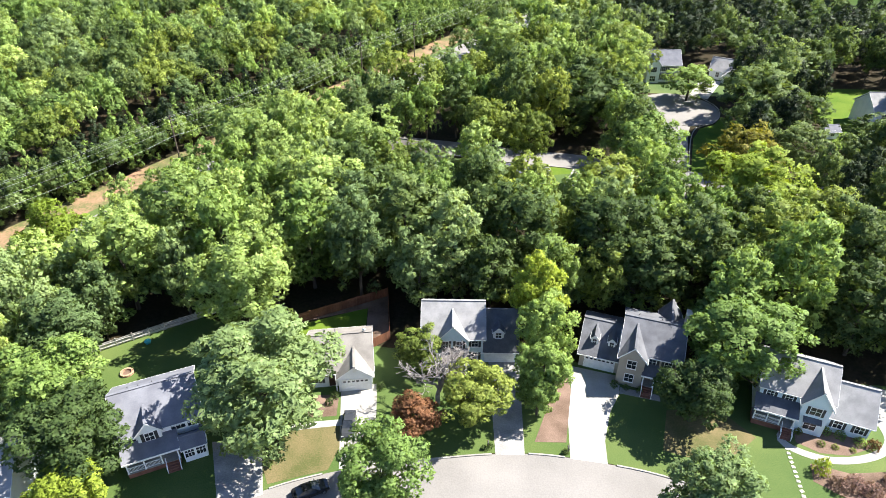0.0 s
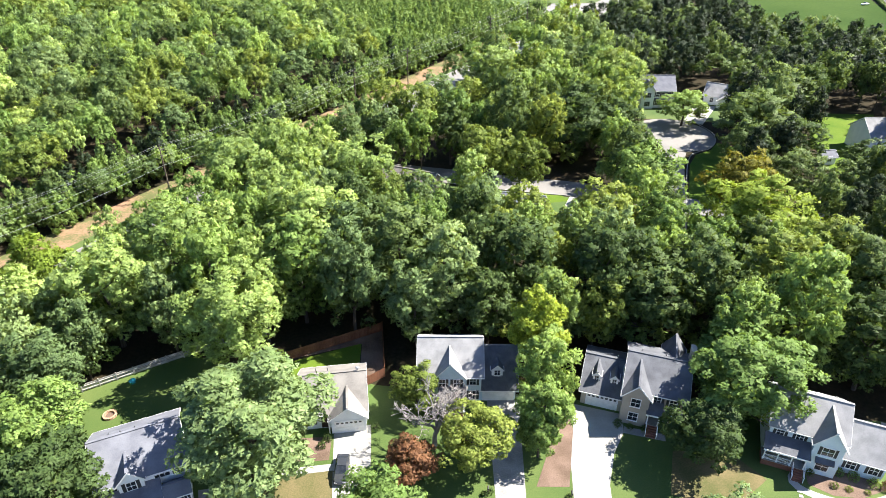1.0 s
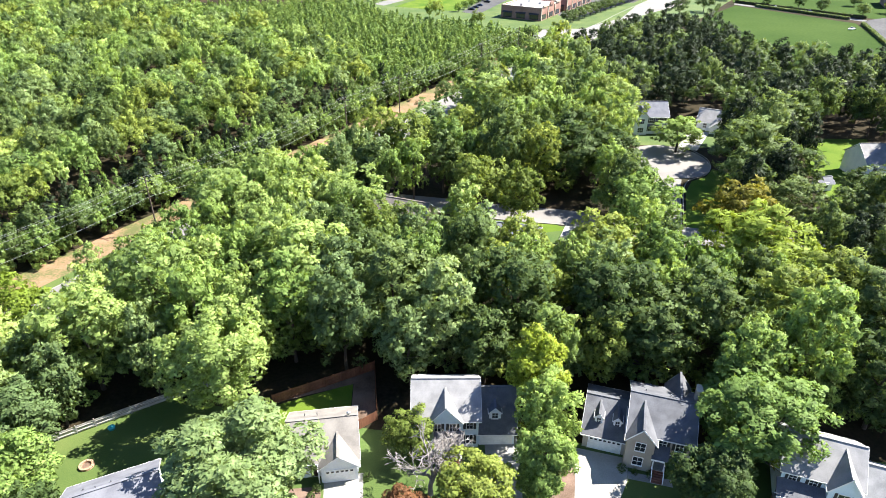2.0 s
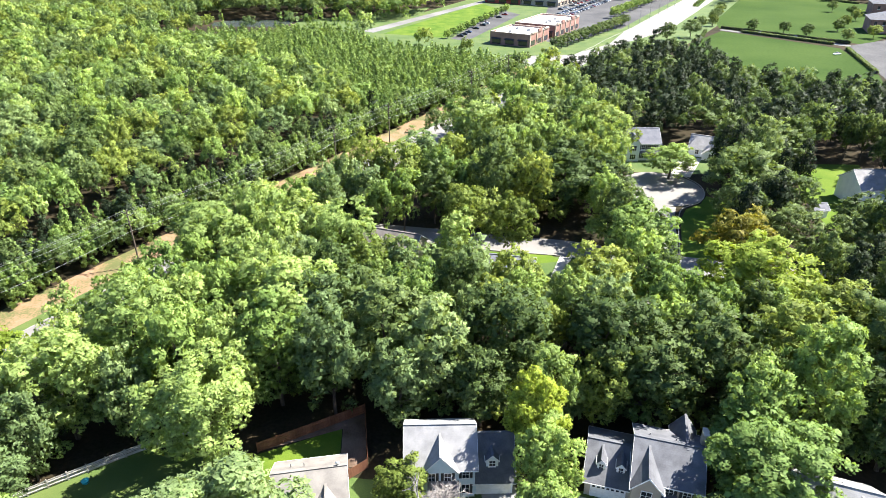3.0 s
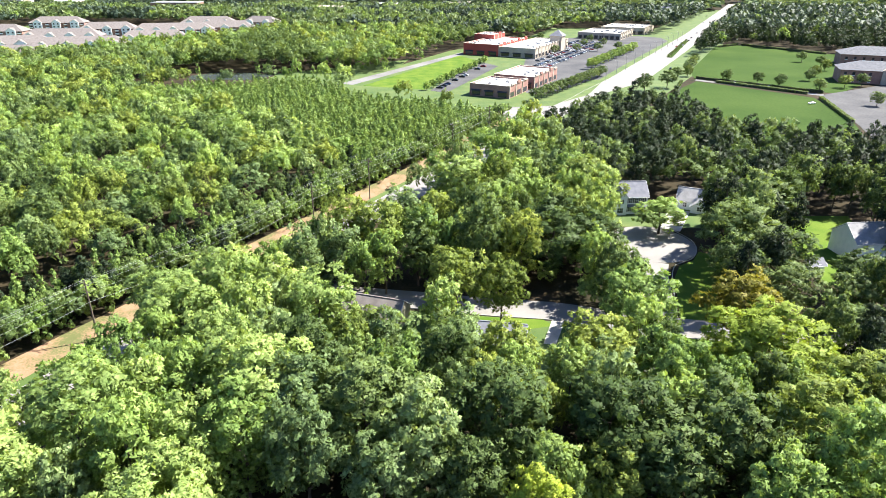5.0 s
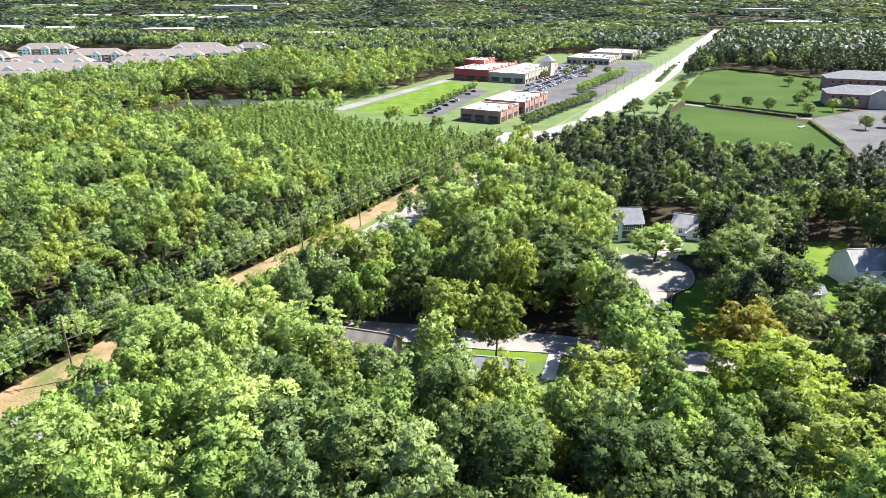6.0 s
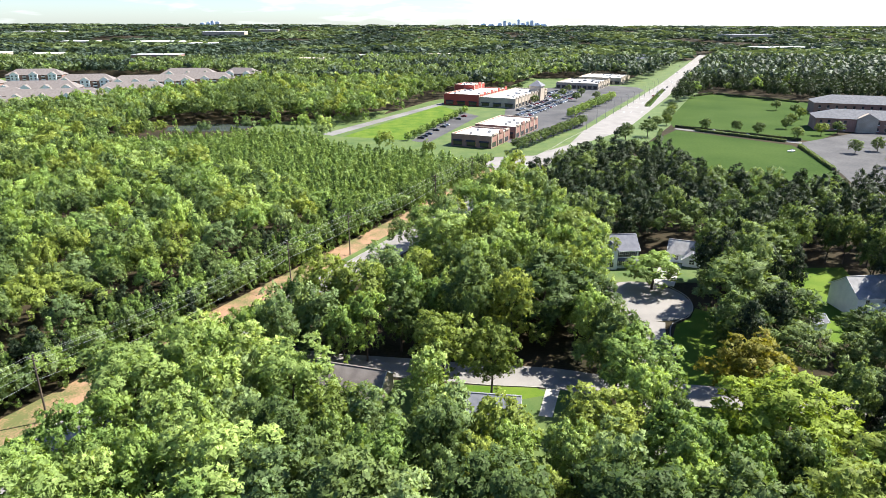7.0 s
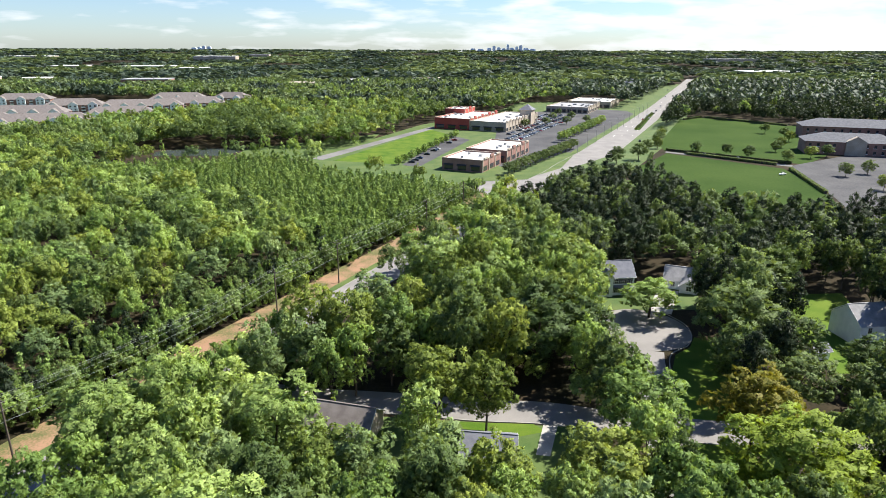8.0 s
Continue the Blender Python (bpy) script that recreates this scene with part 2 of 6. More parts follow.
M = {
    "bark": surface("bark", (0.036, 0.028, 0.021), (0.099, 0.079, 0.063), 2, 14, 0.95, 0.8, stretch=(1, 1, 0.2)),
    "pale_twig": surface("dry_twigs", (0.145, 0.132, 0.125), (0.277, 0.257, 0.244), 2, 14, 0.95, 0.5),
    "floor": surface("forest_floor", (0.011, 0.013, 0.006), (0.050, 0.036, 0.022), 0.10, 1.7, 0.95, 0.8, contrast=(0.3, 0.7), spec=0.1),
    "lawn": surface("lawn_grass", (0.028, 0.068, 0.009), (0.094, 0.124, 0.030), 0.10, 6.0, 0.9, 0.6, contrast=(0.30, 0.72)),
    "lush": surface("lush_grass", (0.046, 0.099, 0.009), (0.106, 0.152, 0.020), 0.12, 5.0, 0.9, 0.6, spec=0.1),
    # turf green lowered to hold the cloud shade on the fields
    "turf": surface("field_turf_shaded", (0.026, 0.052, 0.011), (0.046, 0.076, 0.018), 0.02, 0.7, 0.95, 0.3, spec=0.04),
    "dry": surface("dry_lawn", (0.059, 0.066, 0.017), (0.152, 0.115, 0.056), 0.2, 5.0, 0.95, 0.5),
    "clay": surface("clay_bank", (0.085, 0.095, 0.030), (0.255, 0.150, 0.092), 0.16, 2.2, 0.95, 0.6, contrast=(0.40, 0.60)),
    "straw": surface("pine_straw", (0.079, 0.050, 0.033), (0.185, 0.125, 0.096), 0.3, 8, 0.95, 0.7),
    "asphalt": surface("pale_asphalt", (0.155, 0.147, 0.140), (0.215, 0.203, 0.193), 0.12, 5.0, 0.9, 0.3),
    "asphalt_far": surface("worn_asphalt", (0.112, 0.109, 0.109), (0.178, 0.175, 0.172), 0.03, 0.6, 0.9, 0.1, spec=0.2),
    "lot": surface("parking_asphalt", (0.050, 0.050, 0.054), (0.092, 0.091, 0.092), 0.05, 0.8, 0.9, 0.1, spec=0.15),
    "concrete": surface("concrete", (0.251, 0.238, 0.218), (0.356, 0.340, 0.314), 0.25, 6.0, 0.85, 0.2),
    "concrete_worn": surface("weathered_concrete", (0.185, 0.180, 0.173), (0.317, 0.305, 0.290), 0.35, 5.0, 0.9, 0.3),
    "kerb": surface("kerb_concrete", (0.198, 0.188, 0.172), (0.290, 0.281, 0.261), 0.5, 6.0, 0.9, 0.2),
    "shingle_grey": striped("shingles_grey", (0.190, 0.190, 0.196), (0.285, 0.283, 0.288), 0.14, "Z", 0.92),
    "shingle_dark": striped("shingles_slate", (0.075, 0.078, 0.090), (0.130, 0.135, 0.152), 0.14, "Z", 0.92),
    "shingle_mid": striped("shingles_blue_grey", (0.118, 0.122, 0.146), (0.180, 0.186, 0.214), 0.14, "Z", 0.92),
    "shingle_brown": striped("shingles_brown_grey", (0.160, 0.148, 0.138), (0.245, 0.228, 0.210), 0.14, "Z", 0.92),
    "shingle_taupe": striped("shingles_taupe", (0.120, 0.104, 0.098), (0.180, 0.160, 0.152), 0.2, "Z", 0.92),
    "siding_white": striped("siding_white", (0.70, 0.72, 0.74), (0.82, 0.83, 0.84), 0.15),
    # white siding with the blue of shade mixed into its colour
    "siding_shaded": striped("siding_white_shaded", (0.56, 0.66, 0.72), (0.68, 0.77, 0.82), 0.15),
    "siding_beige": striped("siding_beige", (0.330, 0.284, 0.231), (0.409, 0.363, 0.304), 0.15),
    "trim": plain("white_trim", (0.80, 0.80, 0.79), 0.5),
    "glass": surface("window_glass", (0.015, 0.018, 0.022), (0.035, 0.04, 0.046), 1, 3, 0.06, 0, spec=0.6),
    "shutter": plain("black_shutter", (0.025, 0.027, 0.03), 0.6),
    "door_dark": plain("dark_door", (0.05, 0.02, 0.018), 0.5),
    "brick": surface("brick_red", (0.132, 0.050, 0.033), (0.224, 0.099, 0.066), 1.2, 8, 0.9, 0.4),
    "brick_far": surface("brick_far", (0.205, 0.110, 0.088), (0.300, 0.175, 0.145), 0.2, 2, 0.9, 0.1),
    "red_wall": surface("red_render", (0.264, 0.043, 0.033), (0.343, 0.073, 0.056), 0.1, 2, 0.85, 0.1),
    "stucco": surface("tan_stucco", (0.297, 0.251, 0.198), (0.396, 0.343, 0.284), 0.2, 2, 0.9, 0.1),
    "membrane": surface("white_roof_membrane", (0.66, 0.65, 0.63), (0.85, 0.84, 0.82), 0.08, 0.8, 0.8, 0.05),
    "grey_roof": surface("grey_roof_gravel", (0.198, 0.198, 0.205), (0.330, 0.330, 0.337), 0.08, 0.8, 0.9, 0.05),
    "fence_brown": surface("stained_fence", (0.112, 0.043, 0.023), (0.211, 0.092, 0.050), 0.8, 9, 0.9, 0.5, stretch=(1, 1, 0.25), vary=0.12),
    "fence_grey": surface("weathered_fence", (0.304, 0.290, 0.271), (0.462, 0.449, 0.429), 0.8, 9, 0.9, 0.5, vary=0.1),
    "pole": surface("pole_wood", (0.066, 0.050, 0.036), (0.132, 0.106, 0.083), 1, 10, 0.95, 0.5, stretch=(1, 1, 0.1)),
    "wire": plain("wire", (0.50, 0.52, 0.52), 0.5, 0.2),
    "metal": plain("grey_metal", (0.277, 0.284, 0.290), 0.4, 0.8),
    "tyre": plain("tyre_rubber", (0.02, 0.02, 0.021), 0.9),
    "lamp_glass": plain("lamp_glass", (0.7, 0.7, 0.68), 0.15),
    "tail_glass": plain("tail_lamp", (0.35, 0.02, 0.02), 0.2),
    "stone": surface("stepping_stone", (0.330, 0.304, 0.264), (0.475, 0.449, 0.396), 1, 9, 0.9, 0.4, vary=0.12),
    "marking": plain("road_paint", (0.75, 0.73, 0.66), 0.7),
    "pond": surface("pond_water", (0.046, 0.059, 0.059), (0.066, 0.079, 0.079), 0.05, 1, 0.08, 0.05),
    "teal": plain("teal_plastic", (0.05, 0.42, 0.50), 0.4),
    "terracotta": surface("fire_pit_brick", (0.277, 0.158, 0.099), (0.409, 0.264, 0.178), 2, 9, 0.9, 0.4),
    # pale blue is distance haze put into the towers' wall colour
    "haze_wall": plain("hazed_facade", (0.62, 0.70, 0.80), 0.9),
    "hvac": plain("roof_unit_metal", (0.330, 0.330, 0.330), 0.5, 0.3),
}
PAINT = {k: surface("car_paint_" + k, c, [v * 1.15 for v in c], 1, 9, 0.18, 0, metal=0.25, spec=0.6) for k, c in
         (("black", (0.018, 0.019, 0.022)), ("grey", (0.045, 0.048, 0.052)), ("white", (0.72, 0.72, 0.72)), ("silver", (0.42, 0.43, 0.44)),
          ("red", (0.30, 0.02, 0.02)), ("navy", (0.03, 0.05, 0.11)))}


# ---------- mesh helpers ----------
class Geo:
    """Vertices and faces that become one mesh."""

    def __init__(self):
        self.v, self.f = [], []

    def add(self, verts, faces):
        o = len(self.v)
        self.v += [tuple(p) for p in verts]
        self.f += [tuple(i + o for i in q) for q in faces]
        return self

    def box(self, x0, x1, y0, y1, z0, z1):
        return self.add([(x, y, z) for x in (x0, x1) for y in (y0, y1) for z in (z0, z1)],
                        [(0, 1, 3, 2), (4, 6, 7, 5), (0, 4, 5, 1), (2, 3, 7, 6), (0, 2, 6, 4), (1, 5, 7, 3)])

    def slab(self, quad, thick):
        q = [Vector(p) for p in quad]
        nrm = (q[1] - q[0]).cross(q[3] - q[0]).normalized() * thick
        if nrm.z > 0:
            nrm = -nrm
        return self.add(q + [p + nrm for p in q], [(0, 1, 2, 3), (7, 6, 5, 4), (0, 4, 5, 1), (1, 5, 6, 2), (2, 6, 7, 3), (3, 7, 4, 0)])

    def tube(self, path, radii, sides=7):
        rings, pts = [], [Vector(p) for p in path]
        for i, p in enumerate(pts):
            t = (pts[min(i + 1, len(pts) - 1)] - pts[max(i - 1, 0)]).normalized()
            a = t.orthogonal().normalized()
            b = t.cross(a)
            rings += [p + (a * math.cos(k * math.tau / sides) + b * math.sin(k * math.tau / sides)) * radii[i] for k in range(sides)]
        faces = [(i * sides + k, i * sides + (k + 1) % sides, (i + 1) * sides + (k + 1) % sides, (i + 1) * sides + k)
                 for i in range(len(pts) - 1) for k in range(sides)]
        faces += [tuple(range(sides))[::-1], tuple(range((len(pts) - 1) * sides, len(pts) * sides))]
        return self.add(rings, faces)

    def mesh(self, name, material):
        me = bpy.data.meshes.new(name)
        me.from_pydata(self.v, [], self.f)
        bm = bmesh.new()
        bm.from_mesh(me)
        bmesh.ops.recalc_face_normals(bm, faces=bm.faces)
        bm.to_mesh(me)
        bm.free()
        me.materials.append(material)
        return me


def part(name, geo, material, parent, label="", at=None):
    ob = new(name, geo.mesh(name, material) if isinstance(geo, Geo) else geo)
    ob.parent = parent
    if at is not None:
        ob.matrix_basis = at
    return tagged(ob, label) if label else ob


def base(name, m, label, category, group=""):
    ob = new(name)
    ob.matrix_basis = m
    ob.empty_display_size = 0.3
    return tagged(ob, label, category, group)


def sheet(name, pts, z, material, label, category="", kind="structure", thick=0.06):
    """A flat piece of ground cover with its outline given corner by corner."""
    bm = bmesh.new()
    top = bm.faces.new([bm.verts.new((x, y, z)) for x, y in pts])
    bmesh.ops.recalc_face_normals(bm, faces=[top])
    if top.normal.z < 0:
        top.normal_flip()
    low = bmesh.ops.extrude_face_region(bm, geom=[top])
    for v in [g for g in low["geom"] if isinstance(g, bmesh.types.BMVert)]:
        v.co.z -= thick
    bmesh.ops.recalc_face_normals(bm, faces=bm.faces)
    bmesh.ops.triangulate(bm, faces=[f for f in bm.faces if len(f.verts) > 4])
    me = bpy.data.meshes.new(name)
    bm.to_mesh(me)
    bm.free()
    me.materials.append(material)
    return tagged(new(name, me), label, category, "", kind)


def smooth_line(pts, step=3.0):
    """A Catmull-Rom line through the points."""
    p = [Vector((*q, 0)) for q in pts]
    p = [p[0] * 2 - p[1]] + p + [p[-1] * 2 - p[-2]]
    out = []
    for i in range(1, len(p) - 2):
        k = max(2, int((p[i + 1] - p[i]).length / step))
        for j in range(k):
            t = j / k
            out.append(0.5 * (2 * p[i] + (p[i + 1] - p[i - 1]) * t + (2 * p[i - 1] - 5 * p[i] + 4 * p[i + 1] - p[i + 2]) * t * t
                              + (3 * p[i] - p[i - 1] - 3 * p[i + 1] + p[i + 2]) * t ** 3))
    return out + [p[-2]]


def offset_line(line, d):
    """The line moved d metres to its right."""
    out = []
    for i, p in enumerate(line):
        t = (line[min(i + 1, len(line) - 1)] - line[max(i - 1, 0)]).normalized()
        out.append(p + Vector((t.y, -t.x, 0)) * d)
    return out


def strip(name, line, left, right, z, material, label, category="", kind="structure", height=0.05):
    a, b = offset_line(line, -left), offset_line(line, right)
    g, n = Geo(), len(line)
    g.add([(p.x, p.y, z) for p in a] + [(p.x, p.y, z) for p in b] + [(p.x, p.y, z - height) for p in a] + [(p.x, p.y, z - height) for p in b],
          [q for i in range(n - 1) for q in ((i, n + i, n + i + 1, i + 1), (i, i + 1, 2 * n + i + 1, 2 * n + i), (n + i, 3 * n + i, 3 * n + i + 1, n + i + 1))]
          + [(0, 2 * n, 3 * n, n), (n - 1, 2 * n - 1, 4 * n - 1, 3 * n - 1)])
    return tagged(new(name, g.mesh(name, material)), label, category, "", kind)


def kerb(line, label="pale concrete kerb along the street"):
    return strip("kerb", line, 0.11, 0.11, 0.15, M["kerb"], label, height=0.16)


# ---------- ground ----------
def build_ground():
    g, n_ring, n_seg = Geo(), 60, 96
    radii = [0.0] + [20 * (4900 / 20) ** (i / (n_ring - 1)) for i in range(n_ring)]
    g.v.append((0.0, 0.0, 0.0))
    for r in radii[1:]:
        t = min(1, max(0, (r - 1500) / 3300))
        z = 34 * t * t * (3 - 2 * t)
        for k in range(n_seg):
            a = k * math.tau / n_seg
            g.v.append((r * math.cos(a), r * math.sin(a), z + (6 * noise.noise((math.cos(a) * r / 500, math.sin(a) * r / 500, 0)) if r > 1500 else 0)))
    for k in range(n_seg):
        g.f.append((0, 1 + k, 1 + (k + 1) % n_seg))
    for i in range(n_ring - 1):
        for k in range(n_seg):
            a, b = 1 + i * n_seg, 1 + (i + 1) * n_seg
            g.f.append((a + k, b + k, b + (k + 1) % n_seg, a + (k + 1) % n_seg))
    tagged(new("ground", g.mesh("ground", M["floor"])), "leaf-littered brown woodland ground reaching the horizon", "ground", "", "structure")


build_ground()

# ---------- streets, drives, lawns ----------
court = smooth_line([(-60, 20), (-42, 31), (-27, 39.2), (-19.4, 43.5), (-10, 46.8), (-0.8, 48.6), (6.5, 49.8), (13, 50.2), (20.7, 49.4), (28, 48.0), (36, 45), (46, 40), (60, 30)], 1.5)
strip("road", court, 0, 26, 0.03, M["asphalt"], "sunlit pale asphalt of a residential court", "road")
gaps = ((-26.5, -21.6), (-13.2, -8.4), (6.9, 10.8), (16.8, 21.0))


def kerb_runs(line, gaps):
    run = []
    for p in line:
        if any(a < p.x < b for a, b in gaps):
            if len(run) > 1:
                kerb(run)
            run = []
        else:
            run.append(p)
    if len(run) > 1:
        kerb(run)


kerb_runs(court, gaps)
sheet("lawn", [(-110, -70), (110, -70), (110, 30), (60, 28), (46, 38), (20, 47), (-10, 44), (-27, 37), (-62, 19), (-110, 10)], 0.008, M["lawn"], "mown grass on the near side of the court", "lawn")
sheet("lawn", [(-62, 20), (-42, 31.3), (-27, 39.4), (-10, 47.0), (-0.8, 48.8), (6.5, 50.0), (13, 50.4), (20.7, 49.6), (28, 48.2), (36, 45.2), (46, 40.2), (60, 30.2), (80, 30),
               (80, 62), (64, 66), (40, 67), (12, 68), (-10, 69), (-30, 72), (-42, 74), (-56, 65), (-70, 50)], 0.012, M["lawn"],
      "mown front lawns, green and partly sun-bleached", "lawn")
sheet("lawn", [(-25.8, 73), (-14.5, 78.5), (-13.8, 71.5), (-20, 68.5), (-25, 69)], 0.022, M["lush"], "bright green mown grass in a fenced back yard", "lawn")
sheet("lawn", [(-25.9, 73.6), (-11.6, 82), (-9.9, 71.2), (-13.6, 70.9), (-14.4, 78.4)], 0.03, M["straw"], "shaded bare earth and straw along the fence", "ground")
sheet("lawn", [(-21.3, 43.4), (-14.3, 46.0), (-13.2, 50.5), (-14.2, 53.6), (-20, 52.4), (-24, 48)], 0.024, M["dry"], "dry brownish front lawn beside a drive", "lawn")
sheet("planting_bed", [(-20, 54.0), (-15, 54.8), (-15.4, 58.8), (-19.5, 58.2)], 0.03, M["straw"], "reddish mulch bed beside the front door", "planting bed")
sheet("bare_patch", [(12.2, 52.2), (16.4, 52.4), (17.0, 56), (18.0, 62), (17.6, 66), (15.6, 64), (14.2, 58)], 0.026, M["straw"], "bare pinkish earth under the tall trees", "ground")
sheet("bare_patch", [(29, 52), (36, 50), (42, 55), (38, 60), (31, 59)], 0.024, M["dry"], "worn earth under a shade tree", "ground")
sheet("driveway", [(-30.5, 49.2), (-24.2, 50.4), (-21.4, 41.9), (-26.2, 39.5)], 0.04, M["concrete_worn"], "worn grey concrete driveway", "driveway")
sheet("driveway", [(-15.4, 60.2), (-10.3, 61.2), (-8.4, 47.3), (-12.9, 46.2)], 0.04, M["concrete"], "bright clean concrete driveway", "driveway")
sheet("front_path", [(-20.6, 51.8), (-13.9, 53.2), (-13.8, 54.3), (-20.8, 53.0)], 0.038, M["concrete"], "pale concrete path to the front door", "path")
sheet("driveway", [(5.9, 68.2), (10.6, 68.4), (10.8, 50.0), (7.0, 49.7)], 0.04, M["concrete_worn"], "grey concrete driveway dappled with shade", "driveway")
sheet("driveway", [(18.6, 66.9), (25.6, 65.2), (24.8, 61.5), (23.0, 58.0), (21.6, 53.0), (21.4, 49.3), (16.7, 49.8), (17.0, 56), (18.0, 62)], 0.04, M["concrete"], "bright concrete driveway widening to the garage", "driveway")
sheet("front_path", [(24.9, 61.8), (30.5, 60.6), (30.6, 61.8), (25.2, 63.0)], 0.038, M["concrete_worn"], "curved concrete path to the porch steps", "path")
strip("front_path", smooth_line([(46.6, 57.0), (45.2, 54.8), (47.2, 52.9), (51.3, 51.9), (56.5, 53.0), (59.6, 55.6), (60, 60)], 0.8), 0.55, 0.55, 0.04, M["concrete"], "curved pale concrete garden path", "path")
sheet("driveway", [(58.5, 58.5), (66, 55.5), (70, 62), (62, 66)], 0.036, M["concrete"], "bright concrete driveway beside the house", "driveway")
sheet("planting_bed", [(47.4, 56.2), (47.0, 54.6), (49.5, 53.0), (53, 52.8), (56.8, 54.3), (56.2, 56.2), (50, 58.4)], 0.03, M["straw"], "mulched bed of clipped shrubs", "planting bed")
sheet("planting_bed", [(47.5, 51.2), (52, 50.0), (57, 50.6), (60, 49), (58, 45.5), (51, 45.5), (46.8, 48.5)], 0.03, M["straw"], "mulch island bed with flowering shrubs", "planting bed")

# the road beside the power line, its verge and clay bank
line_road = smooth_line([(-102, 56), (-66.3, 121.8), (-41.5, 167.0), (-16.8, 212.1), (8, 257), (32, 306), (47, 332)], 4)
strip("road", line_road, 0, 11, 0.03, M["asphalt"], "pale asphalt road running beside the power line", "road")
kerb(line_road)
strip("verge", line_road, 2.6, -0.17, 0.034, M["lawn"], "narrow grass verge along the kerb", "grass")
strip("clay_bank", line_road, 10.6, -2.6, 0.03, M["clay"], "bare orange clay strip under the power line", "ground")
back_street = smooth_line([(-45, 152), (-20, 146), (-2, 142.8), (14, 139.6), (28, 137.6), (42, 133), (58, 129.5), (76, 126.2), (100, 121), (150, 110)], 3)
strip("road", back_street, 3.9, 3.9, 0.034, M["asphalt"], "grey asphalt street behind the trees", "road")
kerb(offset_line(back_street, 4.05))
cds = smooth_line([(43, 112), (45.5, 122), (50.5, 140), (54.6, 156), (57, 163)], 2)
strip("road", cds, 3.6, 3.6, 0.038, M["asphalt"], "grey asphalt lane to a turning circle", "road")
ring = [(60 + 11.5 * math.cos(a * math.tau / 32), 175 + 12.5 * math.sin(a * math.tau / 32)) for a in range(32)]
sheet("road", ring, 0.042, M["asphalt"], "sunlit round turning circle", "road")
kerb(smooth_line([(47.2, 112), (49.6, 122), (54.6, 140), (58.6, 154), (62, 161.2), (67, 164.5), (70.6, 170), (71.8, 177), (69.5, 184)], 2))
sheet("lawn", [(48.5, 116), (50.3, 122), (55.2, 140), (59.2, 154), (62.6, 160.6), (67.5, 164), (71, 169.5), (78, 164), (78, 146), (66, 132), (58, 116)], 0.02, M["lush"], "shaded lawn inside the bend", "lawn")
sheet("lawn", [(94, 150), (103, 149), (118, 170), (127, 196), (106, 196), (98, 172)], 0.02, M["lush"], "bright green back lawn", "lawn")
sheet("lawn", [(46, 188), (80, 186), (88, 206), (50, 208)], 0.02, M["lawn"], "front lawn of the white house", "lawn")
sheet("lawn", [(12, 128), (26, 131.5), (24, 134), (10, 135.5)], 0.02, M["lush"], "small bright lawn by the street", "lawn")
sheet("lawn", [(-26, 108), (36, 104), (36, 132), (20, 134.2), (-4, 138), (-26, 142)], 0.014, M["lawn"], "shaded house lawns among the trees", "lawn")
sheet("driveway", [(26.0, 134.2), (28.6, 133.6), (25, 124), (22.6, 124.6)], 0.03, M["concrete"], "concrete driveway", "driveway")
sheet("driveway", [(66, 186), (71, 183.5), (80, 200), (74, 202)], 0.03, M["concrete"], "concrete driveway", "driveway")


# ---------- houses ----------
def gable_block(parent, x0, x1, y0, y1, eave, ridge, wall, roof, along="x", over=0.4, floor=0.0, trim=True):
    """A block with a pitched roof; its ridge runs along x or y. Makes wall, roof and trim parts."""
    a0, a1, b0, b1 = (x0, x1, y0, y1) if along == "x" else (y0, y1, x0, x1)
    mid = (b0 + b1) / 2

    def sw(p):
        return p if along == "x" else (p[1], p[0], p[2])
    g = Geo()
    prof = ((b0, floor), (b1, floor), (b1, eave), (mid, ridge - 0.12), (b0, eave))
    g.add([sw((a, b, z)) for a in (a0, a1) for b, z in prof], [(0, 1, 2, 3, 4), (9, 8, 7, 6, 5)] + [(i, (i + 1) % 5, 5 + (i + 1) % 5, 5 + i) for i in range(5)])
    part("wall", g, wall, parent)
    slope = (ridge - eave) / (mid - b0)
    r = Geo()
    for s in (-1, 1):
        be = (b0 - over) if s < 0 else (b1 + over)
        ze = eave - over * slope
        r.slab([sw((a0 - over, be, ze + 0.06)), sw((a1 + over, be, ze + 0.06)), sw((a1 + over, mid, ridge + 0.06)), sw((a0 - over, mid, ridge + 0.06))], 0.16)
    part("roof", r, roof, parent)
    if trim:
        for s in (-1, 1):
            be = (b0 - over) if s < 0 else (b1 + over)
            ze = eave - over * slope
            q0, q1 = sorted((be, be + s * 0.07))
            c0, c1 = sw((a0 - over, q0, 0)), sw((a1 + over, q1, 0))
            part("gutter", Geo().box(c0[0], c1[0], c0[1], c1[1], ze - 0.12, ze + 0.02), M["trim"], parent, "white gutter along the eave")
            for aa, da in ((a0 - over, -0.03), (a1 + over, 0.03)):
                t = Geo().add([sw((aa + k * da, b, z)) for k in (0, 1) for b, z in ((be, ze - 0.16), (be, ze + 0.07), (mid, ridge + 0.07), (mid, ridge - 0.16))],
                              [(0, 1, 2, 3), (7, 6, 5, 4), (0, 4, 5, 1), (1, 5, 6, 2), (2, 6, 7, 3), (3, 7, 4, 0)])
                part("fascia", t, M["trim"], parent, "white painted fascia board")
    c = Geo()
    p0, p1 = sw((a0 - over, mid - 0.16, 0)), sw((a1 + over, mid + 0.16, 0))
    c.box(p0[0], p1[0], p0[1], p1[1], ridge + 0.0, ridge + 0.11)
    part("ridge_cap", c, roof, parent)


